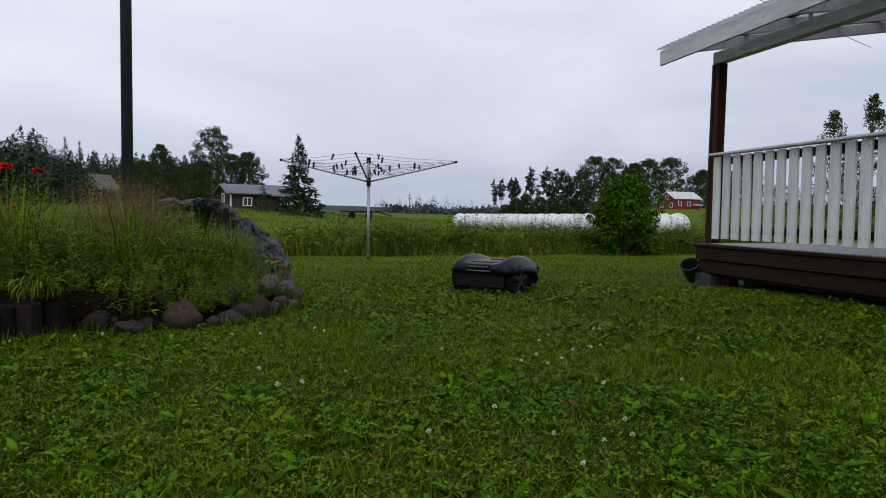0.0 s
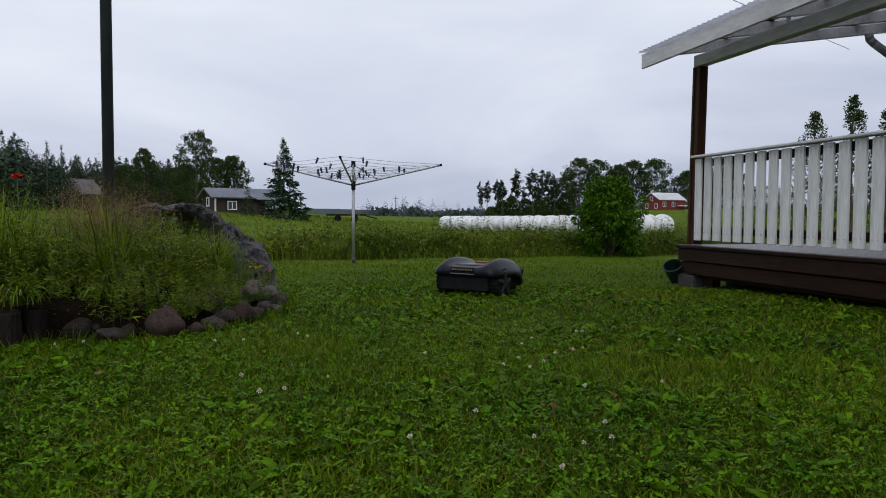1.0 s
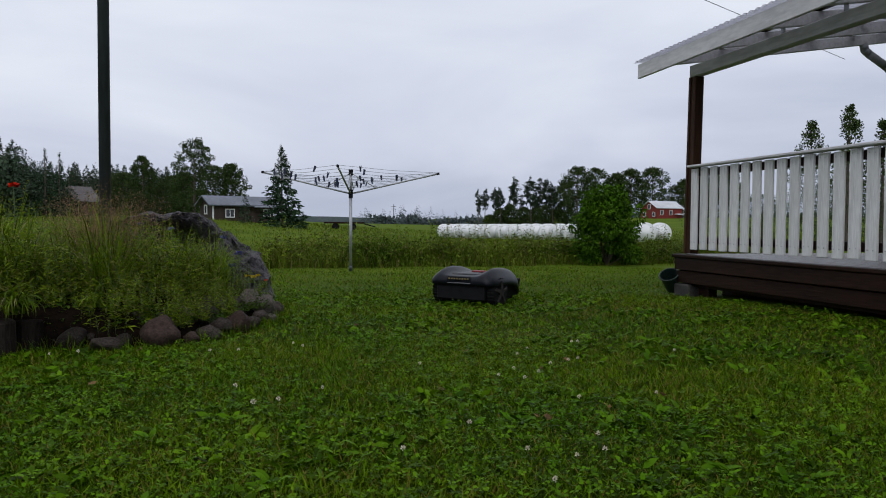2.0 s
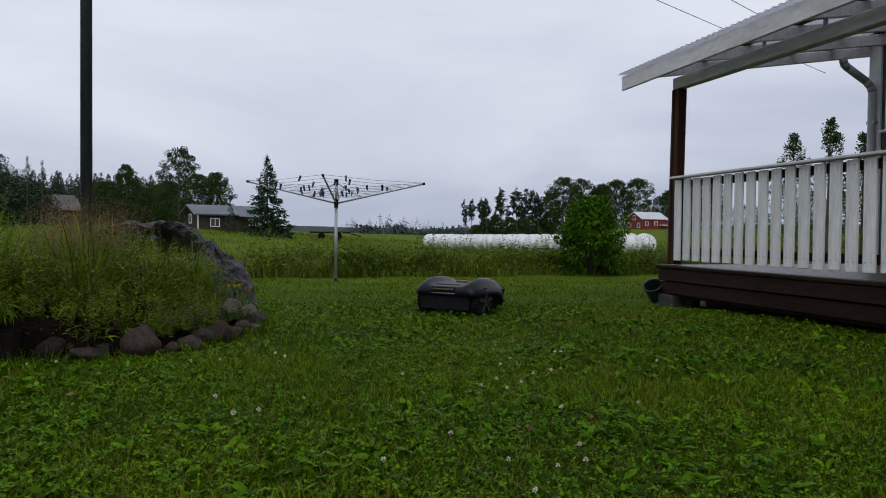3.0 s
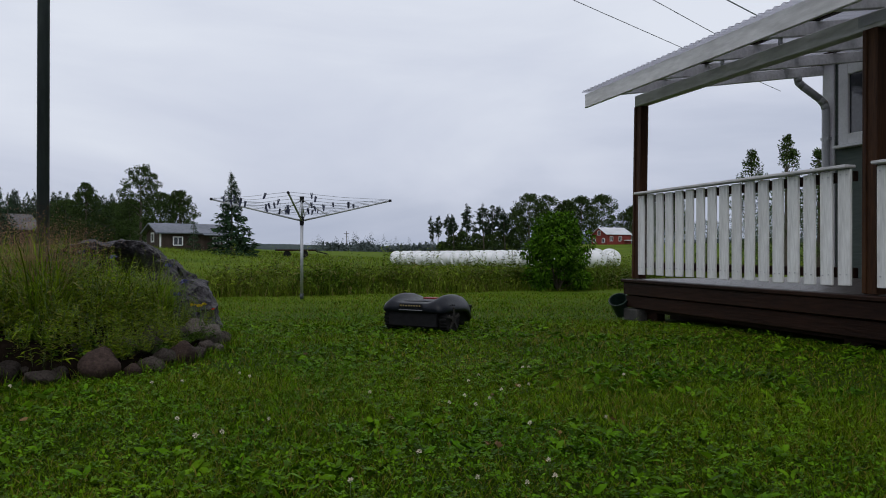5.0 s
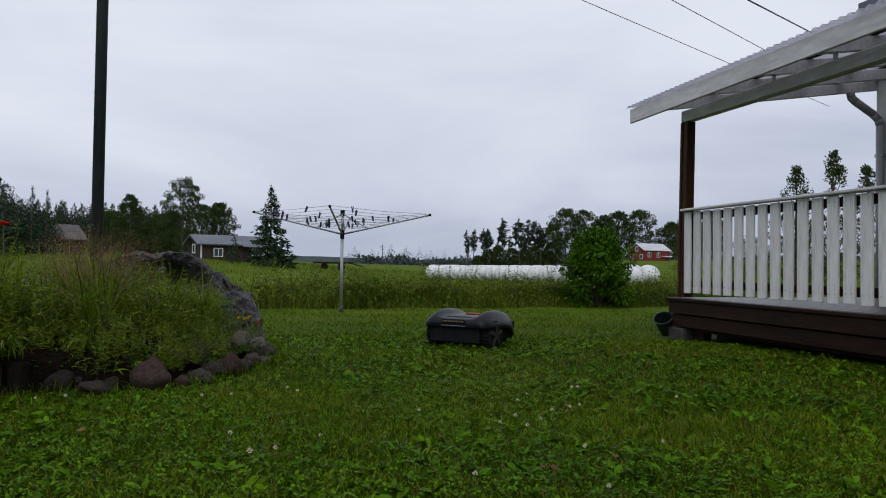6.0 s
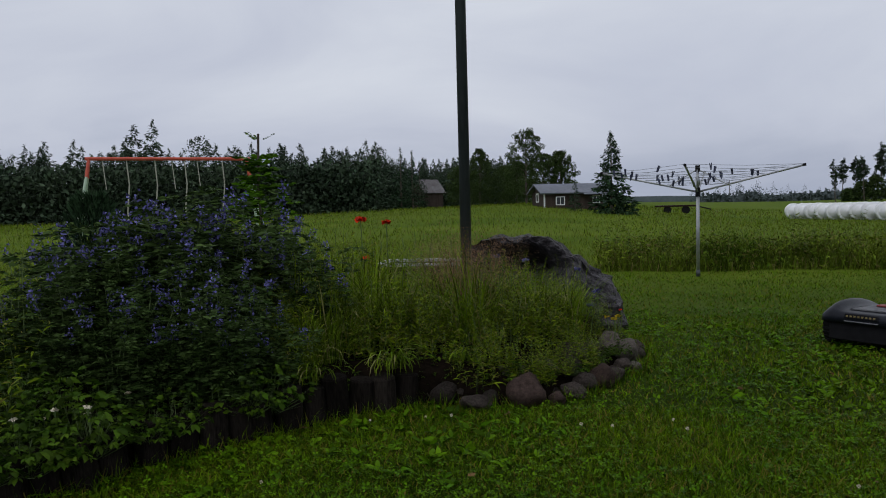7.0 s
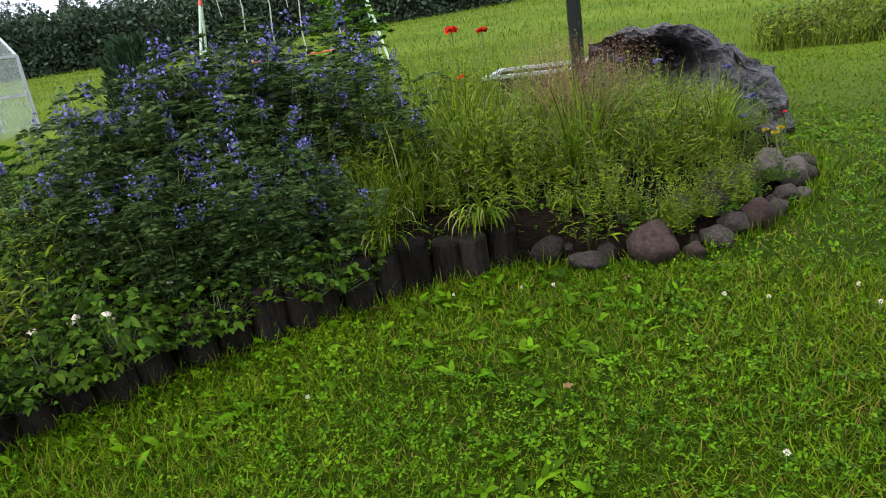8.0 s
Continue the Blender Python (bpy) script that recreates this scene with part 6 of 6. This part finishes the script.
def accents():
    flower("poppy", "large red poppy in bloom at the back of the bed", -1.53, 5.21, 0.18, 0.74, 12, 0.052, M_POPPY, 3)
    flower("poppy", "large red poppy in bloom at the back of the bed", -1.34, 5.24, 0.18, 0.715, 12, 0.045, M_POPPY, 4)
    flower("poppy", "small red poppy low in the bed", -1.46, 5.10, 0.18, 0.46, 9, 0.035, M_POPPY, 5)
    rr = random.Random(8)
    for k, (x, y, h) in enumerate(((0.20, 4.74, 0.26), (0.16, 4.66, 0.18), (0.08, 5.2, 0.36), (-0.30, 5.30, 0.42), (-0.50, 5.2, 0.46))):
        flower("cornflower", "small blue cornflower among the foliage", x, y, 0.17, h, 10, 0.035, M_BLUE, 20 + k, False)
    for k, (x, y) in enumerate(((0.30, 4.55), (0.26, 4.62), (0.33, 4.66))):
        flower("yellow_flower", "small yellow flower between the edging stones", x, y, 0.15, 0.13, 8, 0.025, M_YELLOW, 40 + k, False)
    flower("red_flower", "small red flower beside the boulder", 0.40, 5.75, 0.0, 0.16, 8, 0.018, M_POPPY, 50, False)
    for k in range(12):
        x, y = -1.72 - 0.028 * k + rr.uniform(-0.1, 0.1), 2.55 - 0.075 * k + rr.uniform(-0.15, 0.15)
        flower("white_flower", "small white flower on a low plant", x, y, 0.12, rr.uniform(0.12, 0.22), 6, 0.018, M_WHITE, 70 + k, False)


accents()


def make_sapling():
    x, y = -2.76, 6.11
    t = thing("rowan_sapling", "young rowan with pinnate leaves behind the bed", "sapling", at=(x, y, hz(x, y)))
    g = np.random.default_rng(77)
    H = 1.35
    bm = tube_along([(0, 0, 0), (0.02, 0.01, 0.6), (-0.02, 0.0, 1.2), (0.0, 0.0, 1.75)], 0.012, 6)
    P, D = [], []
    for k in range(130):
        z = 0.40 + 1.10 * (k / 130) + g.normal(0, 0.03)
        a = g.uniform(0, 2 * np.pi)
        L = g.uniform(0.22, 0.42) * (0.85 if z < 1.25 else 0.5)
        d = np.array([math.cos(a), math.sin(a), g.uniform(0.1, 0.7)])
        side = np.array([-math.sin(a), math.cos(a), 0.0])
        for s in np.linspace(0.3, 1.0, 7):
            for q in (-1, 1):
                P.append(np.array([0, 0, z]) + d * L * s - np.array([0, 0, 0.25 * L * s * s]))
                D.append(side * q + d * 0.5 + g.normal(0, 0.1, 3))
    for a in (0.4, 2.4, 4.4):
        d = np.array([math.cos(a), math.sin(a), 0.5])
        side = np.array([-math.sin(a), math.cos(a), 0.0])
        for s in np.linspace(0.3, 1, 6):
            for q in (-1, 1):
                P.append(np.array([0, 0, 1.68]) + d * 0.13 * s)
                D.append(side * q + d * 0.5)
    L = np.where(np.arange(len(P)) < 130 * 14, 0.092, 0.042)
    V, Q = leaf_mesh(np.array(P), np.array(D), L, L * 0.33, 0.1, 0.1)
    part("stem", bm, M_BARK, t)
    part("foliage", polymesh("foliage", V, [Q], M_BUSH), None, t)
    copy_thing(t, pose(-3.05, 3.0, hz(-3.05, 3.0) - 0.05, 0, 0, 140)).scale = (0.62, 0.62, 0.58)
    x, y = -2.68, 3.72
    j = thing("juniper", "dark upright juniper at the back of the bed", "conifer", at=(x, y, 0.1))
    n = 6000
    z = g.uniform(0.02, 1.02, n) ** 0.9
    a, r = g.uniform(0, 2 * np.pi, n), g.uniform(0.4, 1, n) ** 0.5
    w = 0.28 * np.sqrt(np.clip(1.06 - z, 0.03, 1)) * (1 + 0.25 * np.sin(a * 3 + z * 9))
    P = np.stack([np.cos(a) * w * r, np.sin(a) * w * r, z], axis=1)
    V, Q = leaf_mesh(P, np.stack([np.cos(a) * 0.5, np.sin(a) * 0.5, np.ones(n)], axis=1) + g.normal(0, 0.25, (n, 3)), g.uniform(0.03, 0.07, n), 0.011)
    part("stem", rodded((0, 0, 0), (0, 0, 0.8), 0.015, seg=6), M_BARK, j)
    part("foliage", polymesh("foliage", V, [Q], M_NEEDLE), None, j)


make_sapling()


def make_box():
    b = thing("planter_box", "open wooden box with a pale metal rim, brown inside", "box", at=(-1.35, 7.10, hz(-1.35, 7.1)), turn=4)
    L, W, H = 1.1, 0.62, 0.50
    for s in (-1, 1):
        part("side", boxed((L, 0.025, H), (0, s * W / 2, H / 2), bevel=0.004), M_GREYBOARD, b)
        part("end", boxed((0.025, W - 0.03, H), (s * (L / 2 - 0.013), 0, H / 2), bevel=0.004), M_GREYBOARD, b)
        part("rim", boxed((L + 0.04, 0.05, 0.03), (0, s * W / 2, H + 0.012), bevel=0.004), M_PIPE, b, "pale metal rim")
        part("rim", boxed((0.05, W - 0.05, 0.03), (s * (L / 2 - 0.01), 0, H + 0.012), bevel=0.004), M_GALV, b, "pale metal rim")
    part("fill", boxed((L - 0.05, W - 0.05, 0.3), (0, 0, 0.25)), M_BRICKBROWN, b, "brown earth fill")


make_box()


def make_bush():
    x, y = 7.30, 12.85
    t = thing("round_bush", "dense bright green leafy bush at the lawn's edge", "bush", at=(x, y, hz(x, y) - 0.02))
    g = np.random.default_rng(5)
    bm = bmesh.new()
    C, S = [], []
    for k in range(60):
        z = g.uniform(0.12, 1.0)
        w = 0.64 * math.sqrt(max(0.06, 1 - (1.55 * z - 0.55) ** 2)) * (1.0 if z < 0.7 else 0.9)
        a = g.uniform(0, 2 * np.pi)
        C.append([math.cos(a) * w * g.uniform(0.45, 1), math.sin(a) * w * g.uniform(0.45, 1), 1.45 * z])
        S.append(g.uniform(0.13, 0.22))
        if k < 16:
            rod(bm, (0, 0, 0), C[-1], 0.014, 0.004, seg=5)
    C, S = np.array(C), np.array(S)
    n = 11000
    i = g.integers(0, len(C), n)
    d = unit(g.normal(size=(n, 3)))
    P = C[i] + d * (S[i] * g.uniform(0.2, 1, n) ** 0.4)[:, None]
    P[:, 2] = np.maximum(P[:, 2], 0.03)
    V, Q = leaf_mesh(P, d + g.normal(size=(n, 3)) * 0.5 + np.array([0, 0, -0.2]), g.uniform(0.05, 0.095, n), g.uniform(0.03, 0.05, n), 0.1, 0.2)
    V = V * np.array([1.08, 1.08, 1.07])
    part("branches", bm, M_BARK, t)
    part("crown", polymesh("crown", V, [Q], M_BUSH), None, t)


make_bush()


# ---- grass: too much of it to count ----
def scatter(n, r0, r1, az0, az1, g):
    r = np.sqrt(g.uniform(r0 * r0, r1 * r1, n))
    a = np.radians(g.uniform(az0, az1, n))
    return 0.2 + r * np.sin(a), 0.0 + r * np.cos(a)


def lawn_free(x, y):
    keep = ~inside(x, y, BED)
    keep &= ~((x > FX - 0.02) & (y < 5.9))
    return keep & (y < 12.2 + 0.12 * np.sin(3 * x))


def patch(x, y, f, seed):
    return np.array([noise.noise((a * f + seed, b * f, seed)) for a, b in zip(x, y)])


def make_lawn():
    g = np.random.default_rng(31)
    parts = []
    for n, r0, r1, l0, l1, w, simple in ((185000, 0.8, 3.6, 0.022, 0.058, 0.0042, False), (115000, 3.6, 7.0, 0.022, 0.055, 0.0065, False), (120000, 7.0, 13.5, 0.025, 0.06, 0.012, True)):
        x, y = scatter(n, r0, r1, -58, 72, g)
        k = lawn_free(x, y)
        x, y = x[k], y[k]
        m = len(x)
        P = np.stack([x, y, height(x, y) - 0.004], axis=1)
        D = np.stack([g.normal(0, 0.75, m), g.normal(0, 0.75, m), np.ones(m)], axis=1)
        tuft = 1 + 0.35 * np.sin(2.3 * x + 1.1 * y) * np.sin(1.9 * y - 0.7 * x)
        parts.append(blade_mesh(P, D, g.uniform(l0, l1, m) * tuft, g.uniform(0.6, 1.2, m) * w, g.uniform(0.1, 0.8, m), simple))
    # the lawn goes on behind and beside the walk
    x, y = scatter(34000, 0.0, 7.0, 72, 302, g)
    k = lawn_free(x, y)
    x, y = x[k], y[k]
    m = len(x)
    P = np.stack([x, y, height(x, y) - 0.004], axis=1)
    D = np.stack([g.normal(0, 0.6, m), g.normal(0, 0.6, m), np.ones(m)], axis=1)
    parts.append(blade_mesh(P, D, g.uniform(0.025, 0.06, m), 0.010, g.uniform(0.1, 0.8, m), True))
    x, y = scatter(2500, 0.0, 0.85, -58, 72, g)
    m = len(x)
    P = np.stack([x, y, height(x, y) - 0.004], axis=1)
    D = np.stack([g.normal(0, 0.6, m), g.normal(0, 0.6, m), np.ones(m)], axis=1)
    parts.append(blade_mesh(P, D, g.uniform(0.025, 0.06, m), 0.006, g.uniform(0.1, 0.8, m), True))
    # unmown grass along the edging
    e = np.array([[p.x, p.y, d.x, d.y] for p, d in along(EDGE, 0.004)])
    m = len(e)
    off = np.abs(g.normal(0, 0.05, m)) + 0.03
    x, y = e[:, 0] + e[:, 3] * off, e[:, 1] - e[:, 2] * off
    P = np.stack([x, y, height(x, y) - 0.004], axis=1)
    D = np.stack([g.normal(0, 0.35, m), g.normal(0, 0.35, m), np.ones(m)], axis=1)
    parts.append(blade_mesh(P, D, g.uniform(0.05, 0.13, m), 0.004, g.uniform(0.1, 0.7, m)))
    V, G = joined(parts)
    tagged(new("lawn_grass", polymesh("lawn_grass", V, G, M_GRASS)), "short mown green lawn grass, damp", "grass", kind="stuff")

    # clover: three rounded leaflets on each stalk
    parts = []
    for n, r0, r1, s in ((20000, 0.8, 3.6, 0.0064), (17000, 3.6, 7.5, 0.0086)):
        x, y = scatter(n, r0, r1, -58, 68, g)
        k = lawn_free(x, y)
        x, y = x[k], y[k]
        k = patch(x, y, 1.1, 4.0) + 0.35 * patch(x, y, 4.0, 9.0) > -0.16 + 0.3 * smooth01(0.8, 2.2, x - 0.15 * y) - 0.3 * (g.random(len(x)) < 0.25)
        x, y = x[k], y[k]
        m = len(x)
        C = np.stack([x, y, height(x, y) + g.uniform(0.012, 0.045, m)], axis=1)
        turn = g.uniform(0, 2 * np.pi, m)
        tx, ty = g.normal(0, 0.35, m), g.normal(0, 0.35, m)
        size = s * g.uniform(0.7, 1.3, m)
        for q in range(3):
            a = turn + q * 2.094
            ring = []
            for rad, da in ((0.1, 0.0), (0.9, -0.55), (1.65, -0.42), (1.9, 0.0), (1.65, 0.42), (0.9, 0.55)):
                px, py = np.cos(a + da) * rad * size, np.sin(a + da) * rad * size
                ring.append(np.stack([C[:, 0] + px, C[:, 1] + py, C[:, 2] + px * tx + py * ty + 0.12 * rad * size], axis=1))
            parts.append((np.stack(ring, axis=1).reshape(-1, 3), [np.arange(6 * m).reshape(m, 6)]))
    V, G = joined(parts)
    tagged(new("lawn_clover", polymesh("lawn_clover", V, G, M_CLOVER)), "patches of three-leaved clover in the lawn", "clover", kind="stuff")

    # dry yellowed blades in thin patches
    x, y = scatter(60000, 0.8, 6.5, -58, 68, g)
    k = lawn_free(x, y)
    x, y = x[k], y[k]
    k = patch(x, y, 0.8, 51.0) + 0.5 * patch(x, y, 3.2, 13.0) + 0.30 * smooth01(-0.4, 2.6, x) > 0.34 + 0.25 * g.random(len(x))
    x, y = x[k], y[k]
    m = len(x)
    P = np.stack([x, y, height(x, y) - 0.002], axis=1)
    D = np.stack([g.normal(0, 1.1, m), g.normal(0, 1.1, m), np.ones(m)], axis=1)
    V, G = blade_mesh(P, D, g.uniform(0.022, 0.055, m), g.uniform(0.003, 0.006, m), g.uniform(0.2, 0.9, m), True)
    tagged(new("dry_lawn_grass", polymesh("dry_lawn_grass", V, G, M_DRYGRASS)), "thin patches of dry yellow-brown grass in the lawn", "grass", kind="stuff")

    # plantain and dandelion leaves lying in the turf
    n = 4200
    x, y = scatter(n, 0.9, 6.5, -55, 55, g)
    k = lawn_free(x, y)
    x, y = x[k], y[k]
    k = patch(x, y, 0.9, 17.0) > 0.02
    x, y = x[k], y[k]
    m = len(x)
    P = np.stack([x, y, height(x, y) + 0.012], axis=1)
    parts = []
    for q in range(5):
        a = g.uniform(0, 2 * np.pi, m)
        D = np.stack([np.cos(a), np.sin(a), g.uniform(0.15, 0.9, m)], axis=1)
        L = g.uniform(0.028, 0.072, m)
        parts.append(oval_mesh(P, D, L, L * 0.33, 0.2))
    V, G = joined(parts)
    tagged(new("lawn_weeds", polymesh("lawn_weeds", V, G, M_CLOVER)), "broad plantain and dandelion leaves in the turf", "weeds", kind="stuff")


make_lawn()


def make_meadow():
    g = np.random.default_rng(41)
    parts = []
    for n, r0, r1, l0, l1, w in ((100000, 7.0, 22.0, 0.06, 0.19, 0.009), (70000, 22.0, 60.0, 0.10, 0.24, 0.030), (30000, 60.0, 110.0, 0.16, 0.36, 0.08)):
        x, y = scatter(n, r0, r1, -62, 62, g)
        k = ((y > 12.3) | (np.degrees(np.arctan2(x, y)) < -9)) & ~inside(x, y, BED) & (y > 6.2 - 0.35 * x) & ~((x > 4.3) & (y < 9))
        k &= ~((x > -1.0) & (y < 12.3)) & ~((x > -2.3) & (y < 7.5))
        x, y = x[k], y[k]
        m = len(x)
        P = np.stack([x, y, height(x, y) - 0.01], axis=1)
        D = np.stack([g.normal(0, 0.3, m), g.normal(0, 0.3, m), np.ones(m)], axis=1)
        tuft = 1 + 0.18 * np.sin(0.5 * x + 0.3 * y) * np.sin(0.4 * y - 0.2 * x)
        parts.append(blade_mesh(P, D, g.uniform(l0, l1, m) * tuft, g.uniform(0.5, 1.2, m) * w, g.uniform(0.1, 0.6, m), True))
    V, G = joined(parts)
    tagged(new("meadow_grass", polymesh("meadow_grass", V, G, M_MEADOW)), "uncut yellow-green meadow grass beyond the lawn", "grass", kind="stuff")

    # belt of tall weeds between lawn and field
    n = 46000
    u = g.uniform(0.4, 13.0, n)
    v = np.abs(g.normal(0, 1.6, n)) + g.uniform(0, 0.5, n)
    x, y = u, 12.15 + 0.06 * u + 0.15 * np.sin(2.2 * u) + v
    k = ~((np.abs(x - 7.3) < 0.6) & (np.abs(y - 12.85) < 0.5))
    x, y, v = x[k], y[k], v[k]
    n = len(x)
    clump = 0.5 + 0.5 * np.array([noise.noise((a * 0.9, b * 0.9, 3.3)) for a, b in zip(x, y)])
    k = (clump > 0.47) | (g.random(n) < 0.45)
    x, y, v, clump = x[k], y[k], v[k], clump[k]
    n = len(x)
    H = (0.24 + 0.46 * clump) * (0.55 + 0.45 * smooth01(0, 0.8, v)) * g.uniform(0.6, 1.15, n)
    P = np.stack([x, y, height(x, y) - 0.01], axis=1)
    D = np.stack([g.normal(0, 0.16, n), g.normal(0, 0.16, n), np.ones(n)], axis=1)
    parts = [blade_mesh(P, D, H, g.uniform(0.007, 0.016, n), g.uniform(0.1, 0.7, n))]
    m = 30000
    i = g.integers(0, n, m)
    Q0 = P[i] + np.stack([g.normal(0, 0.05, m), g.normal(0, 0.05, m), H[i] * g.uniform(0.1, 0.95, m)], axis=1)
    V, Q = leaf_mesh(Q0, g.normal(size=(m, 3)) + np.array([0, 0, 0.4]), g.uniform(0.05, 0.13, m), g.uniform(0.015, 0.035, m), 0.1, 0.2)
    parts.append((V, [Q]))
    V, G = joined(parts)
    tagged(new("weed_belt", polymesh("weed_belt", V, G, M_WEED)), "belt of tall rough weeds and grass behind the lawn", "weeds", kind="stuff")


make_meadow()


def make_tall_weeds():
    rr = random.Random(14)
    proto = []
    for k in range(3):
        t = thing("tall_weed", "tall leafy weed standing in the belt behind the lawn", "weed", "tall weeds")
        st, lv, T = stems_and_leaves(300 + k, 9, 0.65, 1.0, 0.16, 13, 3, 0.10, 0.028, 0.16, up=0.5)
        stuff("stem", st, M_STALK, t)
        stuff("foliage", lv, M_WEED, t)
        proto.append(t)
    spots = [(3.75, 13.1), (3.95, 13.3), (4.1, 13.2), (1.05, 12.9), (2.6, 13.4), (5.2, 13.2), (5.5, 13.0), (6.3, 13.1), (0.6, 13.2), (8.6, 13.0), (8.9, 12.8), (9.3, 13.2), (2.1, 13.0), (4.7, 13.6), (6.6, 13.5), (8.2, 13.4), (3.2, 13.6), (1.6, 13.6)]
    for i, (x, y) in enumerate(spots):
        m = pose(x, y, hz(x, y) - 0.01, 0, 0, rr.uniform(0, 360))
        ob = proto[i] if i < 3 else copy_thing(rr.choice(proto), m)
        ob.matrix_basis = m
        s = rr.uniform(0.8, 1.05)
        ob.scale = (s, s, s)


make_tall_weeds()


def make_clover_flowers():
    """White clover heads standing over the turf, and a few brown fallen leaves."""
    rr = random.Random(17)
    t = thing("clover_flower", "small white clover flower head in the lawn", "flower", "clover flowers", at=(0.3, 2.0, hz(0.3, 2.0)))
    part("stalk", rodded((0, 0, 0), (0.004, 0, 0.055), 0.0012, seg=5), M_STALK, t)
    g = np.random.default_rng(3)
    n = 46
    d = unit(g.normal(size=(n, 3)) + np.array([0, 0, 0.35]))
    V, Q = leaf_mesh(np.array([0.004, 0, 0.058]) + d * np.array([0.004, 0.004, 0.003]), d + np.array([0, 0, 0.5]), g.uniform(0.005, 0.0095, n), 0.0042)
    part("head", polymesh("head", V, [Q], M_WHITE), None, t, "round white flower head")
    g = np.random.default_rng(19)
    x, y = scatter(260, 1.2, 3.4, -42, 42, g)
    k = lawn_free(x, y)
    x, y = x[k], y[k]
    k = patch(x, y, 0.7, 31.0) + 0.4 * patch(x, y, 2.5, 5.0) > 0.05
    spots = [(0.228, 1.55), (0.69, 1.43), (1.27, 1.44), (1.41, 1.85), (0.92, 1.61), (0.39, 2.05), (1.74, 1.9), (0.55, 2.25), (0.98, 2.55), (-1.02, 2.36), (0.24, 2.28)] + list(zip(x[k], y[k]))
    for a, b in spots[1:34]:
        ob = copy_thing(t, pose(a, b, hz(a, b) + rr.uniform(-0.006, 0.012), rr.uniform(-14, 14), rr.uniform(-14, 14), rr.uniform(0, 360)))
        s = rr.uniform(0.55, 0.85)
        ob.scale = (s, s, 0.8)
    me = None
    x, y = scatter(20, 1.2, 4.5, -35, 40, g)
    k = lawn_free(x, y)
    for a, b in zip(x[k], y[k]):
        if me is None:
            V, Q = leaf_mesh(np.zeros((3, 3)), np.array([[1, 0, 0.15], [0.8, 0.7, 0.2], [0.8, -0.7, 0.1]]), 0.024, 0.014, 0.15)
            me = polymesh("fallen_leaf", V, [Q], M_DRY)
        ob = new("fallen_leaf", me)
        ob.matrix_basis = pose(a, b, hz(a, b) + 0.035, rr.uniform(-25, 25), rr.uniform(-25, 25), rr.uniform(0, 360))
        tagged(ob, "small brown fallen leaf lying on the lawn", "leaf", "fallen leaves")


make_clover_flowers()
